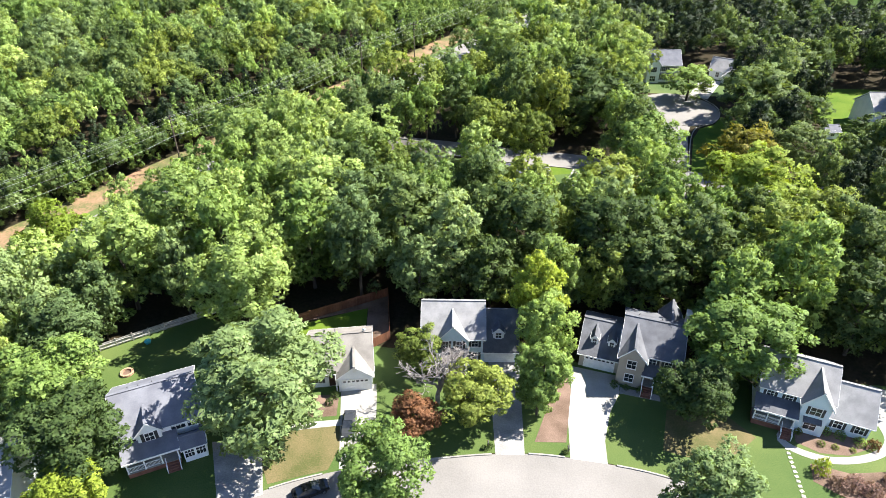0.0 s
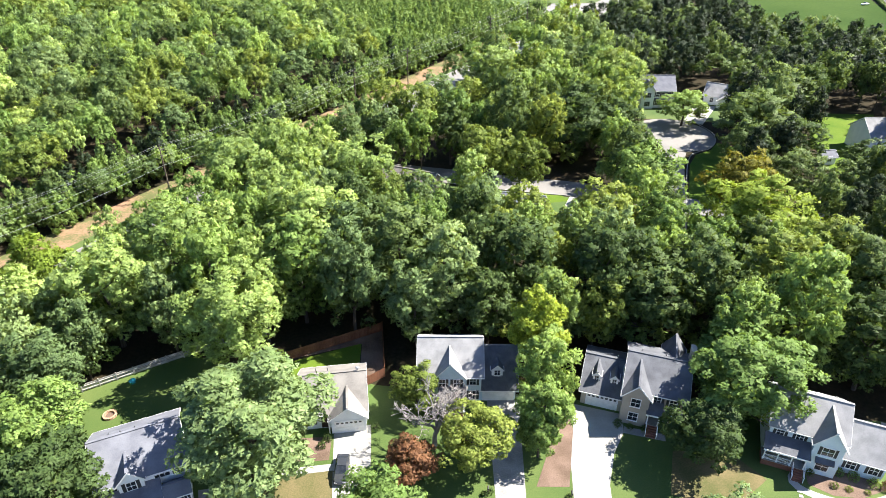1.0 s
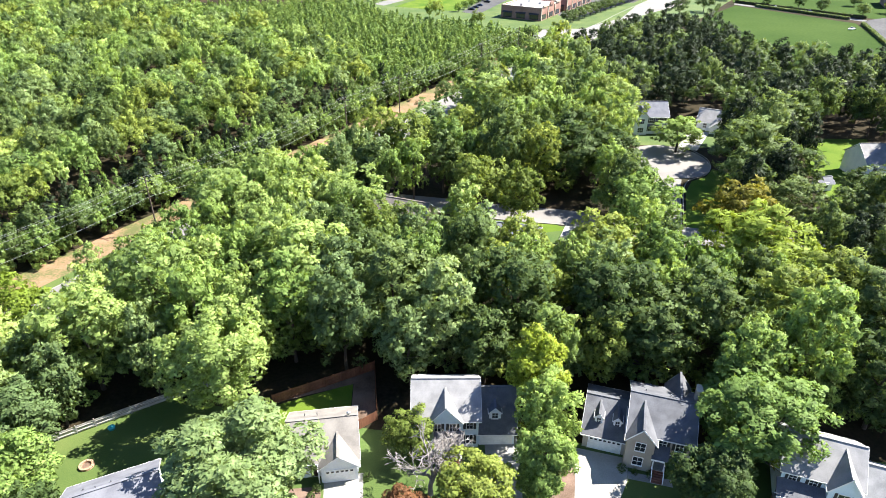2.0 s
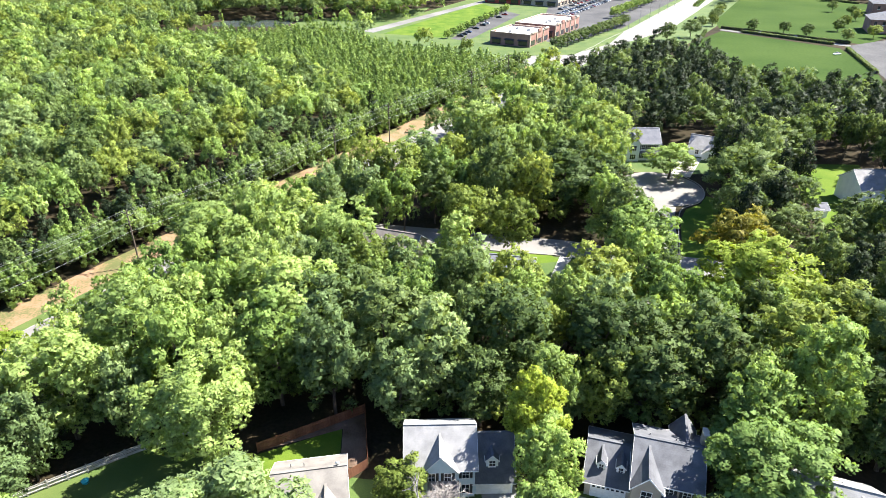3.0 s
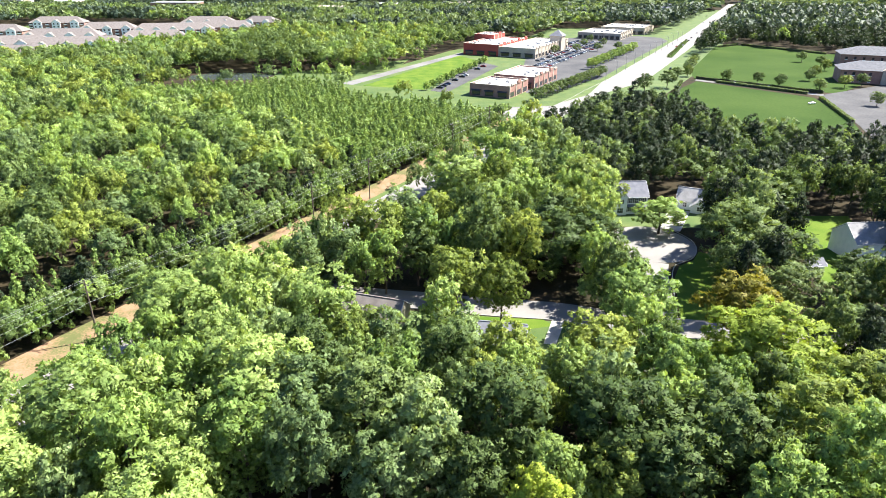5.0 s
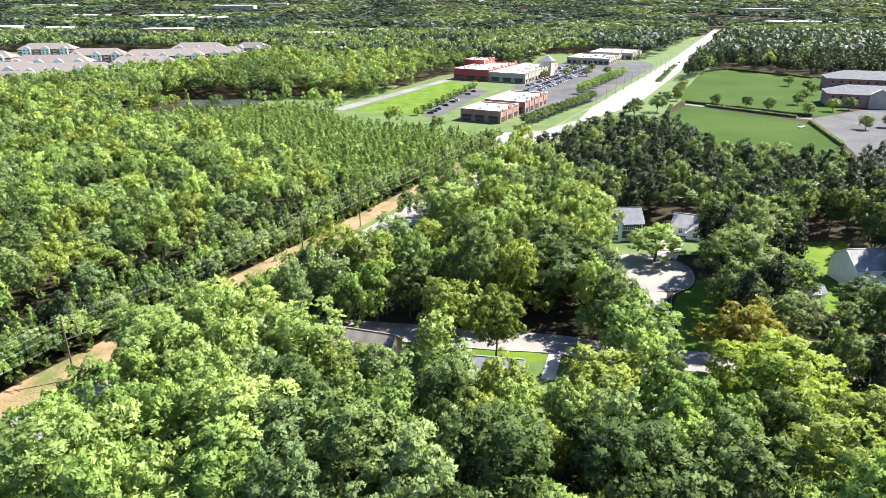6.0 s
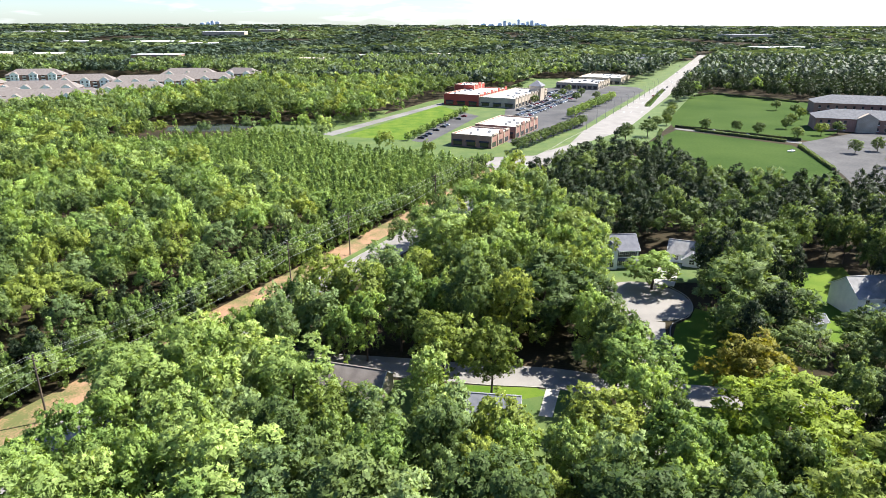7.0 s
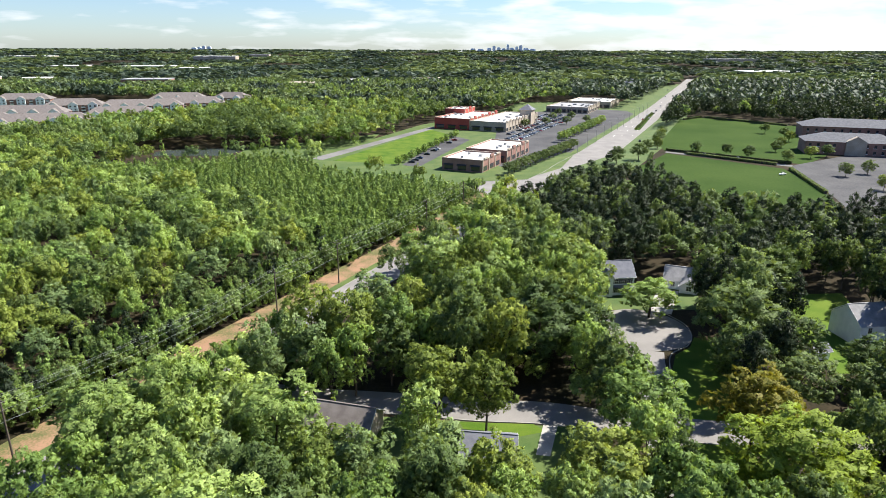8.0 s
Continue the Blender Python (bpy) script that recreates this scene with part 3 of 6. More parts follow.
def window(parent, x, z, y, w=0.95, h=1.5, shutters=True, turn=0.0, rows=2, cols=2):
    """A sash window with its sill at z on a wall that faces -y at y (turned about the house's upright axis by turn)."""
    at = pose(0, 0, 0, 0, 0, turn) @ pose(x, y, z)
    t = 0.09
    ring = [(-w / 2 - t, -t), (w / 2 + t, -t), (w / 2 + t, h + t), (-w / 2 - t, h + t), (-w / 2, 0), (w / 2, 0), (w / 2, h), (-w / 2, h)]
    g = Geo().add([(u, d, v) for d in (-0.07, 0.03) for u, v in ring],
                  [q for i in range(4) for j in [(i + 1) % 4] for q in ((i, j, 4 + j, 4 + i), (8 + i, 12 + i, 12 + j, 8 + j), (i, 8 + i, 8 + j, j), (4 + i, 4 + j, 12 + j, 12 + i))])
    win = part("window", g, M["trim"], parent, "white framed sash window", at)
    part("sill", Geo().box(-w / 2 - 0.13, w / 2 + 0.13, -0.12, -0.072, -t - 0.05, -t + 0.03), M["trim"], win)
    for i in range(1, cols):
        u = -w / 2 + w * i / cols
        part("glazing_bar", Geo().box(u - 0.025, u + 0.025, -0.05, 0.02, 0, h), M["trim"], win)
    for j in range(1, rows):
        v = h * j / rows
        part("glazing_bar", Geo().box(-w / 2, w / 2, -0.054, 0.018, v - 0.03, v + 0.03), M["trim"], win)
    part("pane", Geo().box(-w / 2, w / 2, -0.03, 0.02, 0, h), M["glass"], win, "dark reflecting pane")
    if shutters:
        for s in (-1, 1):
            u = s * (w / 2 + t + 0.21)
            sg = Geo().box(u - 0.2, u + 0.2, -0.05, 0.02, -0.05, h + 0.05)
            part("shutter", sg, M["shutter"], win, "black louvred shutter")
    return win


def garage_door(parent, x0, x1, y, h=2.15):
    g = Geo()
    for k in range(4):
        g.box(x0, x1, y - 0.05, y + 0.02, k * h / 4 + 0.012, (k + 1) * h / 4 - 0.012)
    d = part("garage_door", g, M["trim"], parent, "white panelled garage door")
    n = max(2, int((x1 - x0) / 0.6))
    for i in range(n):
        u = x0 + (i + 0.5) * (x1 - x0) / n
        part("pane", Geo().box(u - 0.2, u + 0.2, y - 0.062, y - 0.03, h * 0.80, h * 0.94), M["glass"], d)
    part("garage_door_casing", Geo().box(x0 - 0.14, x0 - 0.01, y - 0.07, y + 0.02, 0, h + 0.14).box(x1 + 0.01, x1 + 0.14, y - 0.07, y + 0.02, 0, h + 0.14)
         .box(x0 - 0.01, x1 + 0.01, y - 0.07, y + 0.02, h + 0.01, h + 0.14), M["trim"], parent)


def front_door(parent, x, y, z=0.6, m="door_dark"):
    g = Geo().box(x - 0.46, x + 0.46, y - 0.05, y + 0.02, z, z + 2.05)
    g.box(x - 0.34, x - 0.05, y - 0.065, y - 0.05, z + 0.2, z + 0.9).box(x + 0.05, x + 0.34, y - 0.065, y - 0.05, z + 0.2, z + 0.9)
    g.box(x - 0.34, x - 0.05, y - 0.065, y - 0.05, z + 1.1, z + 1.85).box(x + 0.05, x + 0.34, y - 0.065, y - 0.05, z + 1.1, z + 1.85)
    d = part("front_door", g, M[m], parent, "dark panelled front door")
    part("door_casing", Geo().box(x - 0.6, x - 0.47, y - 0.08, y + 0.02, z, z + 2.2).box(x + 0.47, x + 0.6, y - 0.08, y + 0.02, z, z + 2.2)
         .box(x - 0.47, x + 0.47, y - 0.08, y + 0.02, z + 2.06, z + 2.2), M["trim"], d)


def dormer(parent, x, y, z, w, wall, roof, back):
    """A small gabled roof window; its front stands at y, its foot at z, and it runs back into the roof."""
    gable_block(parent, x - w / 2, x + w / 2, y, back, z + 1.25, z + 1.25 + w * 0.48, wall, roof, "y", 0.14, z - 0.6)
    window(parent, x, z + 0.15, y, w * 0.5, 0.95, False)


def porch(parent, x0, x1, depth, y, z_floor, z_roof, roof, posts, rails=True, floor_mat="brick", step_at=None):
    """A roofed front porch: base, posts, rails, lean-to roof and steps."""
    part("porch_base", Geo().box(x0, x1, y - depth, y, 0, z_floor), M[floor_mat], parent, "brick porch base")
    part("porch_floor", Geo().box(x0 - 0.05, x1 + 0.05, y - depth - 0.06, y, z_floor, z_floor + 0.06), M["concrete_worn"], parent)
    r = Geo().slab([(x0 - 0.3, y - depth - 0.35, z_roof), (x1 + 0.3, y - depth - 0.35, z_roof), (x1 + 0.3, y, z_roof + 0.85), (x0 - 0.3, y, z_roof + 0.85)], 0.14)
    part("porch_roof", r, roof, parent)
    part("porch_beam", Geo().box(x0 - 0.3, x1 + 0.3, y - depth - 0.42, y - depth - 0.36, z_roof - 0.22, z_roof + 0.02)
         .box(x0, x1, y - depth, y - depth + 0.16, z_roof - 0.34, z_roof - 0.12), M["trim"], parent)
    xs = [x0 + 0.1 + (x1 - x0 - 0.2) * i / (posts - 1) for i in range(posts)]
    for u in xs:
        part("porch_post", Geo().box(u - 0.08, u + 0.08, y - depth + 0.02, y - depth + 0.18, z_floor + 0.06, z_roof - 0.3)
             .box(u - 0.12, u + 0.12, y - depth - 0.02, y - depth + 0.22, z_floor + 0.06, z_floor + 0.2), M["trim"], parent)
    if rails:
        for u, v in zip(xs, xs[1:]):
            if step_at is not None and u < step_at < v:
                continue
            g = Geo().box(u + 0.1, v - 0.1, y - depth + 0.06, y - depth + 0.14, z_floor + 0.92, z_floor + 0.99)
            g.box(u + 0.1, v - 0.1, y - depth + 0.07, y - depth + 0.13, z_floor + 0.16, z_floor + 0.21)
            k = int((v - u) / 0.16)
            for i in range(k):
                w = u + 0.12 + (v - u - 0.24) * (i + 0.5) / k
                g.box(w - 0.02, w + 0.02, y - depth + 0.08, y - depth + 0.12, z_floor + 0.2, z_floor + 0.93)
            part("railing", g, M["trim"], parent, "white baluster railing")
    if step_at is not None:
        steps(parent, step_at, y - depth, z_floor, 1.5)


def steps(parent, x, y, z, w):
    n = max(2, round(z / 0.18))
    for i in range(n):
        part("step", Geo().box(x - w / 2, x + w / 2, y - 0.3 * (n - i), y - 0.3 * (n - i) + 0.32, 0, z * (i + 1) / (n + 1)), M["brick"], parent, "brick step")
    for s in (-1, 1):
        u = x + s * (w / 2 + 0.05)
        part("stair_rail", Geo().slab([(u - 0.04, y - 0.3 * n, 0.9), (u + 0.04, y - 0.3 * n, 0.9), (u + 0.04, y, z + 0.95), (u - 0.04, y, z + 0.95)], 0.08)
             .box(u - 0.04, u + 0.04, y - 0.3 * n, y - 0.3 * n + 0.08, 0, 0.92)
             .slab([(u - 0.03, y - 0.3 * n, 0.3), (u + 0.03, y - 0.3 * n, 0.3), (u + 0.03, y, z + 0.3), (u - 0.03, y, z + 0.3)], 0.06), M["trim"], parent, "white stair rail")


def vents(parent, spots):
    for x, y, z in spots:
        part("roof_vent", Geo().tube([(x, y, z - 0.15), (x, y, z + 0.35)], [0.07, 0.07], 8), M["metal"], parent, "grey vent pipe")


def house_slate_left():
    h = base("house", pose(-39.9, 44.9, 0, 0, 0, 28), "two-storey white house with slate-grey roof and front porch", "house")
    W, R = M["siding_white"], M["shingle_mid"]
    gable_block(h, 0, 9.8, 0, 9.2, 5.2, 8.2, W, R)
    gable_block(h, 2.2, 5.0, -0.5, 4.0, 5.35, 6.9, W, R, "y", 0.3)
    window(h, 3.6, 3.7, -0.5, 1.0, 1.3)
    for x in (1.1, 7.0):
        window(h, x, 3.7, 0, 1.7, 1.2, False, cols=3)
    window(h, 8.8, 3.6, -0.0, 1.3, 1.2, False, cols=3)
    for x in (1.2, 3.6):
        window(h, x, 0.9, 0, 1.0, 1.5)
    front_door(h, 5.6, 0, 0.75)
    porch(h, 0.2, 6.4, 2.3, 0, 0.75, 3.0, R, 4, step_at=5.5)
    gable_block(h, 6.9, 9.7, -2.6, 0.0, 2.6, 3.5, W, R, "x", 0.2)
    for x in (7.6, 9.0):
        window(h, x, 0.9, -2.6, 1.1, 1.5, False, cols=3)
    vents(h, ((2, 6, 7.2), (5, 5.6, 7.5), (3.4, 5.2, 7.8)))
    for y in (2.2, 6.0):
        window(h, y, 3.5, -9.8, 0.9, 1.3, False, 90)
    return h


def house_brown_roof():
    h = base("house", pose(-19.7, 59.7, 0, 0, 0, 11), "single-storey white house with brown-grey roof and garage", "house")
    W, R = M["siding_white"], M["shingle_brown"]
    gable_block(h, 0, 9.4, 0, 9.2, 3.0, 5.9, W, R)
    gable_block(h, 4.3, 9.3, -1.2, 5.0, 2.9, 4.8, W, R, "y", 0.35)
    garage_door(h, 4.9, 8.8, -1.2)
    window(h, 1.2, 0.9, 0, 1.0, 1.5)
    front_door(h, 3.3, 0, 0.15)
    part("porch_post", Geo().box(3.9, 4.06, -1.2, -1.04, 0, 2.7), M["trim"], h)
    part("gable_vent", Geo().box(6.55, 7.05, -1.24, -1.15, 3.6, 4.2), M["trim"], h)
    vents(h, ((2.2, 6.2, 5.2), (4.0, 5.9, 5.4)))
    dish = base("satellite_dish", h.matrix_basis @ pose(8.1, 4.6, 6.0), "white satellite dish on the roof ridge", "satellite dish")
    g = Geo()
    rim = [(0.5 * math.cos(a) * r, -0.1 + 0.22 * r * r, 0.55 + 0.5 * math.sin(a) * r) for r in (0.02, 0.5, 1.0) for a in [k * math.tau / 14 for k in range(14)]]
    g.add(rim, [(i * 14 + k, i * 14 + (k + 1) % 14, (i + 1) * 14 + (k + 1) % 14, (i + 1) * 14 + k) for i in range(2) for k in range(14)])
    g.add([(x, y - 0.03, z) for x, y, z in rim], [(i * 14 + k, i * 14 + (k + 1) % 14, (i + 1) * 14 + (k + 1) % 14, (i + 1) * 14 + k) for i in range(2) for k in range(14)])
    part("reflector", g, M["trim"], dish)
    part("mast", Geo().tube([(0, 0, -0.1), (0, -0.06, 0.5)], [0.03, 0.03], 6), M["metal"], dish)
    dish.scale = (0.6, 0.6, 0.6)
    part("feed_arm", Geo().tube([(0, -0.08, 0.15), (0, 0.5, 0.45)], [0.02, 0.02], 5), M["metal"], dish)
    h.scale = (0.95, 1, 1)
    return h


def house_shaded_front():
    h = base("house", pose(-3.9, 66.0, 0, 0, 0, 3), "two-storey pale house with grey roof and black shutters", "house")
    W, R = M["siding_shaded"], M["shingle_grey"]
    gable_block(h, 0, 9.5, 0, 8.8, 5.4, 8.7, W, R)
    gable_block(h, 2.5, 6.9, -0.5, 4.2, 5.5, 7.9, W, R, "y", 0.3)
    for x, y in ((1.2, 0), (3.5, -0.5), (5.7, -0.5), (8.2, 0)):
        window(h, x, 3.5, y, 0.9, 1.4)
    window(h, 8.2, 0.7, 0, 1.0, 1.6)
    window(h, 1.2, 0.7, 0, 1.0, 1.6)
    front_door(h, 5.0, -0.5, 0.6)
    porch(h, 3.2, 7.0, 2.2, -0.5, 0.6, 2.75, M["shingle_taupe"], 3, step_at=5.9)
    gable_block(h, 9.5, 14.9, 0.4, 8.0, 2.7, 7.3, W, M["shingle_dark"])
    garage_door(h, 9.9, 14.5, 0.4, 2.2)
    dormer(h, 12.0, 1.4, 3.9, 1.7, M["siding_white"], M["shingle_dark"], 4.0)
    vents(h, ((4.5, 4.9, 8.2), (7, 5.5, 7.7), (9, 4.8, 8.3)))
    h.scale = (0.94, 1, 1)
    return h


def house_slate_right():
    h = base("house", pose(19.6, 67.3, 0, 0, 0, -15), "beige two-storey house with slate roof and garage dormers", "house")
    W, R = M["siding_beige"], M["shingle_dark"]
    gable_block(h, 0, 6.2, 0, 9.8, 2.8, 5.5, W, R)
    garage_door(h, 0.9, 5.5, 0)
    for x in (1.9, 4.6):
        dormer(h, x, 1.5, 3.35, 1.15, M["siding_white"], R, 4.6)
    gable_block(h, 6.2, 15.0, -0.6, 9.2, 5.5, 8.0, W, R)
    gable_block(h, 6.1, 9.9, -2.0, 4.0, 5.5, 7.5, W, R, "y", 0.35)
    gable_block(h, 11.4, 14.6, 4.0, 10.4, 5.6, 7.7, W, R, "y", 0.3)
    for z in (0.9, 3.5):
        window(h, 8.0, z, -2.0, 1.3, 1.4, False)
    for x in (11.0, 13.3):
        window(h, x, 3.6, -0.6, 1.0, 1.4)
    for x in (12.6, 14.0):
        window(h, x, 1.0, -0.6, 0.9, 1.5)
    front_door(h, 10.8, -0.6, 0.9)
    porch(h, 10.0, 11.8, 1.6, -0.6, 0.9, 3.1, R, 2, False, step_at=10.9)
    vents(h, ((4.6, 5.6, 5.2), (11.5, 5.2, 7.6), (8, 5.6, 7.4)))
    part("chimney", Geo().box(14.9, 15.7, 5.5, 7.0, 0, 9.0).box(14.85, 15.75, 5.45, 7.05, 9.0, 9.15), W, h, "boxed siding chimney")
    h.scale = (0.93, 1, 1)
    return h


def house_white_porch():
    h = base("house", pose(42.9, 59.6, 0, 0, 0, -19), "white two-storey house with grey roof and railed porch", "house")
    W, R = M["siding_shaded"], M["shingle_grey"]
    gable_block(h, 0, 10.2, 0, 8.6, 5.5, 8.4, W, R)
    gable_block(h, 5.9, 9.9, -1.3, 4.0, 5.5, 7.9, W, R, "y", 0.35)
    for x in (1.5, 4.2):
        window(h, x, 3.7, 0, 1.0, 1.3)
    window(h, 7.9, 3.6, -1.3, 1.5, 1.3)
    window(h, 7.9, 0.9, -1.3, 1.7, 1.5, False)
    part("bay_hood", Geo().slab([(6.6, -2.0, 2.6), (9.2, -2.0, 2.6), (9.2, -1.3, 3.1), (6.6, -1.3, 3.1)], 0.12), M["shingle_dark"], h)
    gable_block(h, 10.2, 16.4, 0.4, 8.2, 3.0, 6.0, W, R)
    for x in (12.0, 15.0):
        window(h, x, 1.0, 0.4, 1.2, 1.4)
    front_door(h, 4.9, 0, 0.9)
    window(h, 1.0, 1.2, 0, 1.0, 1.5)
    window(h, 3.0, 1.2, 0, 1.0, 1.5)
    porch(h, -0.2, 5.6, 2.2, 0, 0.9, 3.1, M["shingle_dark"], 4, step_at=4.8)
    vents(h, ((5.4, 4.8, 8.1), (3, 5.0, 7.9)))
    h.scale = (0.86, 0.97, 1)
    return h


def house_far_white():
    h = base("house", pose(55.0, 197.5, 0, 0, 0, 2), "white two-storey house with green-grey roof among trees", "house")
    W, R = M["siding_white"], M["shingle_mid"]
    gable_block(h, 0, 10.5, 0, 8.4, 5.8, 9.2, W, R)
    gable_block(h, 0.1, 4.0, -1.0, 4.2, 5.9, 8.4, W, R, "y", 0.35)
    for z in (0.8, 3.6):
        window(h, 2.05, z, -1.0, 1.7, 1.5, False, cols=3)
    for x in (5.3, 7.1, 8.9):
        window(h, x, 3.6, 0, 1.1, 1.5)
        window(h, x, 0.9, 0, 1.1, 1.6)
    part("pent_roof", Geo().slab([(4.2, -1.1, 2.7), (10.5, -1.1, 2.7), (10.5, 0, 3.2), (4.2, 0, 3.2)], 0.12), M["shingle_dark"], h)
    return h


def simple_house(x, y, turn, w, d, eave, ridge, wall, roof, label, wins=2, front_gable=False, chimney=False):
    h = base("house", pose(x, y, 0, 0, 0, turn), label, "house")
    gable_block(h, 0, w, 0, d, eave, ridge, M[wall], M[roof])
    if front_gable:
        gable_block(h, w * 0.45, w * 0.95, -2.5, d * 0.5, eave * 0.75, eave * 0.75 + 2.0, M[wall], M[roof], "y", 0.3)
        window(h, w * 0.7, 0.9, -2.5, 1.3, 1.3, False)
    for i in range(wins):
        u = w * (i + 0.5) / wins
        window(h, u, 0.9, 0, 1.0, 1.4, False)
        if eave > 4.5:
            window(h, u, 3.5, 0, 1.0, 1.4, False)
    if chimney:
        part("chimney", Geo().box(-0.5, 0.3, d * 0.4, d * 0.4 + 1.2, 0, ridge + 1.0).box(-0.56, 0.36, d * 0.4 - 0.06, d * 0.4 + 1.26, ridge + 1.0, ridge + 1.15), M[wall], h, "boxed chimney")
    return h


house_slate_left()
house_brown_roof()
house_shaded_front()
house_slate_right()
house_white_porch()
house_far_white()
simple_house(-59.5, 34.0, 16, 11, 9, 4.6, 7.4, "siding_white", "shingle_grey", "white house with pale grey-blue roof beside the trees", 3)
simple_house(76.5, 203, -26, 10, 8, 3.0, 6.0, "siding_white", "shingle_grey", "white single-storey house with grey roof", 2, True)
simple_house(107.5, 162, 4, 15, 10, 5.6, 9.2, "siding_white", "shingle_grey", "large white house with pale grey roof and wing", 3, True)
simple_house(-19.5, 131, -18, 13, 9, 3.0, 6.2, "siding_beige", "shingle_taupe", "single-storey house with weathered taupe roof among trees", 3, chimney=True)
simple_house(9, 120.5, -10, 9, 8, 3.0, 5.4, "siding_white", "shingle_mid", "white single-storey house with grey roof among trees", 2)
simple_house(93.5, 156, 10, 3.6, 3.2, 2.3, 3.4, "siding_white", "shingle_mid", "small white garden shed beside a lawn", 1)

# ---------- trees ----------
def leaf_quads(rng, pos, nrm, size, droop=0.25):
    """One folded rhombic leaf spray for every place and facing. Returns an array of 4 corners each."""
    n = len(pos)
    nrm = nrm / np.linalg.norm(nrm, axis=1, keepdims=True)
    r = rng.normal(size=(n, 3))
    u = np.cross(nrm, r)
    u /= np.linalg.norm(u, axis=1, keepdims=True) + 1e-9
    v = np.cross(nrm, u)
    s = (size * rng.uniform(0.65, 1.35, n))[:, None]
    out = np.empty((n, 4, 3))
    out[:, 0] = pos - u * s * 0.6
    out[:, 1] = pos + v * s * 0.42 - nrm * s * droop
    out[:, 2] = pos + u * s * 0.7
    out[:, 3] = pos - v * s * 0.42 - nrm * s * droop
    return out


def crown_leaves(seed, shape, count, size, rough=0.55):
    """Leaf sprays of a crown for a tree 20 m high with a crown radius of 6.5 m."""
    rng = np.random.default_rng(seed)
    if shape == "pine":
        n_b = 80
        zc = 1 - 0.62 * rng.random(n_b) ** 0.8
        rad = (1 - zc) ** 0.45 * 6.2 + 0.3
        ang = rng.uniform(0, math.tau, n_b)
        out_r = rad * rng.uniform(0.35, 1.0, n_b)
        c = np.stack([np.cos(ang) * out_r, np.sin(ang) * out_r, zc * 19.3], 1)
        cr = np.stack([rng.uniform(1.1, 2.0, n_b)] * 2 + [rng.uniform(0.8, 1.3, n_b)], 1) * (0.75 + 0.4 * (1 - zc))[:, None]
    elif shape == "cone":
        n_b = 40
        zc = rng.uniform(0.12, 1.0, n_b)
        rad = (1 - zc) ** 0.75 * 5.4 + 0.25
        ang = rng.uniform(0, math.tau, n_b)
        out_r = rad * rng.uniform(0.5, 1.0, n_b)
        c = np.stack([np.cos(ang) * out_r, np.sin(ang) * out_r, zc * 19.5], 1)
        cr = np.stack([rng.uniform(0.9, 1.5, n_b)] * 3, 1) * (0.5 + 0.7 * (1 - zc))[:, None]
    elif shape == "dome":
        n_b = 44
        d = rng.normal(size=(n_b, 3))
        d[:, 2] = np.abs(d[:, 2]) * 0.9 - 0.15
        d /= np.linalg.norm(d, axis=1, keepdims=True)
        f = rng.uniform(0.72, 1.0, n_b) * (1 + 0.14 * np.sin(3 * np.arctan2(d[:, 1], d[:, 0]) + rng.uniform(0, 6)))
        c = d * f[:, None] * np.array([5.4, 5.4, 6.2]) + np.array([0, 0, 12.2])
        k = rng.uniform(1.2, 2.1, n_b)
        cr = np.stack([k, k, k * 0.85], 1)
    else:
        n_b = 150
        d = rng.normal(size=(n_b, 3))
        d[:, 2] += 0.15
        d /= np.linalg.norm(d, axis=1, keepdims=True)
        lobes = 1 + 0.16 * np.sin(3 * np.arctan2(d[:, 1], d[:, 0]) + rng.uniform(0, 6)) + 0.10 * np.sin(6 * d[:, 2] + rng.uniform(0, 6))
        f = (1 - 0.55 * rng.random(n_b) ** 2) * lobes
        ax = {"round": (5.5, 5.5, 7.0), "oval": (4.8, 4.8, 8.0), "broad": (6.0, 6.0, 6.2)}[shape]
        mid = {"round": 11.6, "oval": 11.0, "broad": 12.4}[shape]
        c = d * f[:, None] * np.array(ax) + np.array([0, 0, mid])
        k = rng.uniform(0.75, 1.6, n_b)
        cr = np.stack([k, k, k * rng.uniform(0.7, 1.0, n_b)], 1)
    w = (cr[:, 0] ** 2)
    pick = rng.choice(len(c), count, p=w / w.sum())
    d = rng.normal(size=(count, 3))
    d += 0.55 * (c[pick] - np.array([0, 0, 9.0])) / 6.0
    d[:, 2] += 0.15
    d /= np.linalg.norm(d, axis=1, keepdims=True)
    pos = c[pick] + d * cr[pick] * rng.uniform(0.72, 1.08, count)[:, None]
    nrm = d + rng.normal(size=(count, 3)) * rough + np.array([0, 0, 0.3])
    centre = np.array([0, 0, 9.5 if shape in ("pine", "cone") else 10.5])
    away = pos - centre
    away /= np.linalg.norm(away, axis=1, keepdims=True) + 1e-9
    soft = 1.0 * d + 0.40 * away + 0.30 * nrm / np.linalg.norm(nrm, axis=1, keepdims=True)
    return leaf_quads(rng, pos, nrm, size), soft / np.linalg.norm(soft, axis=1, keepdims=True)


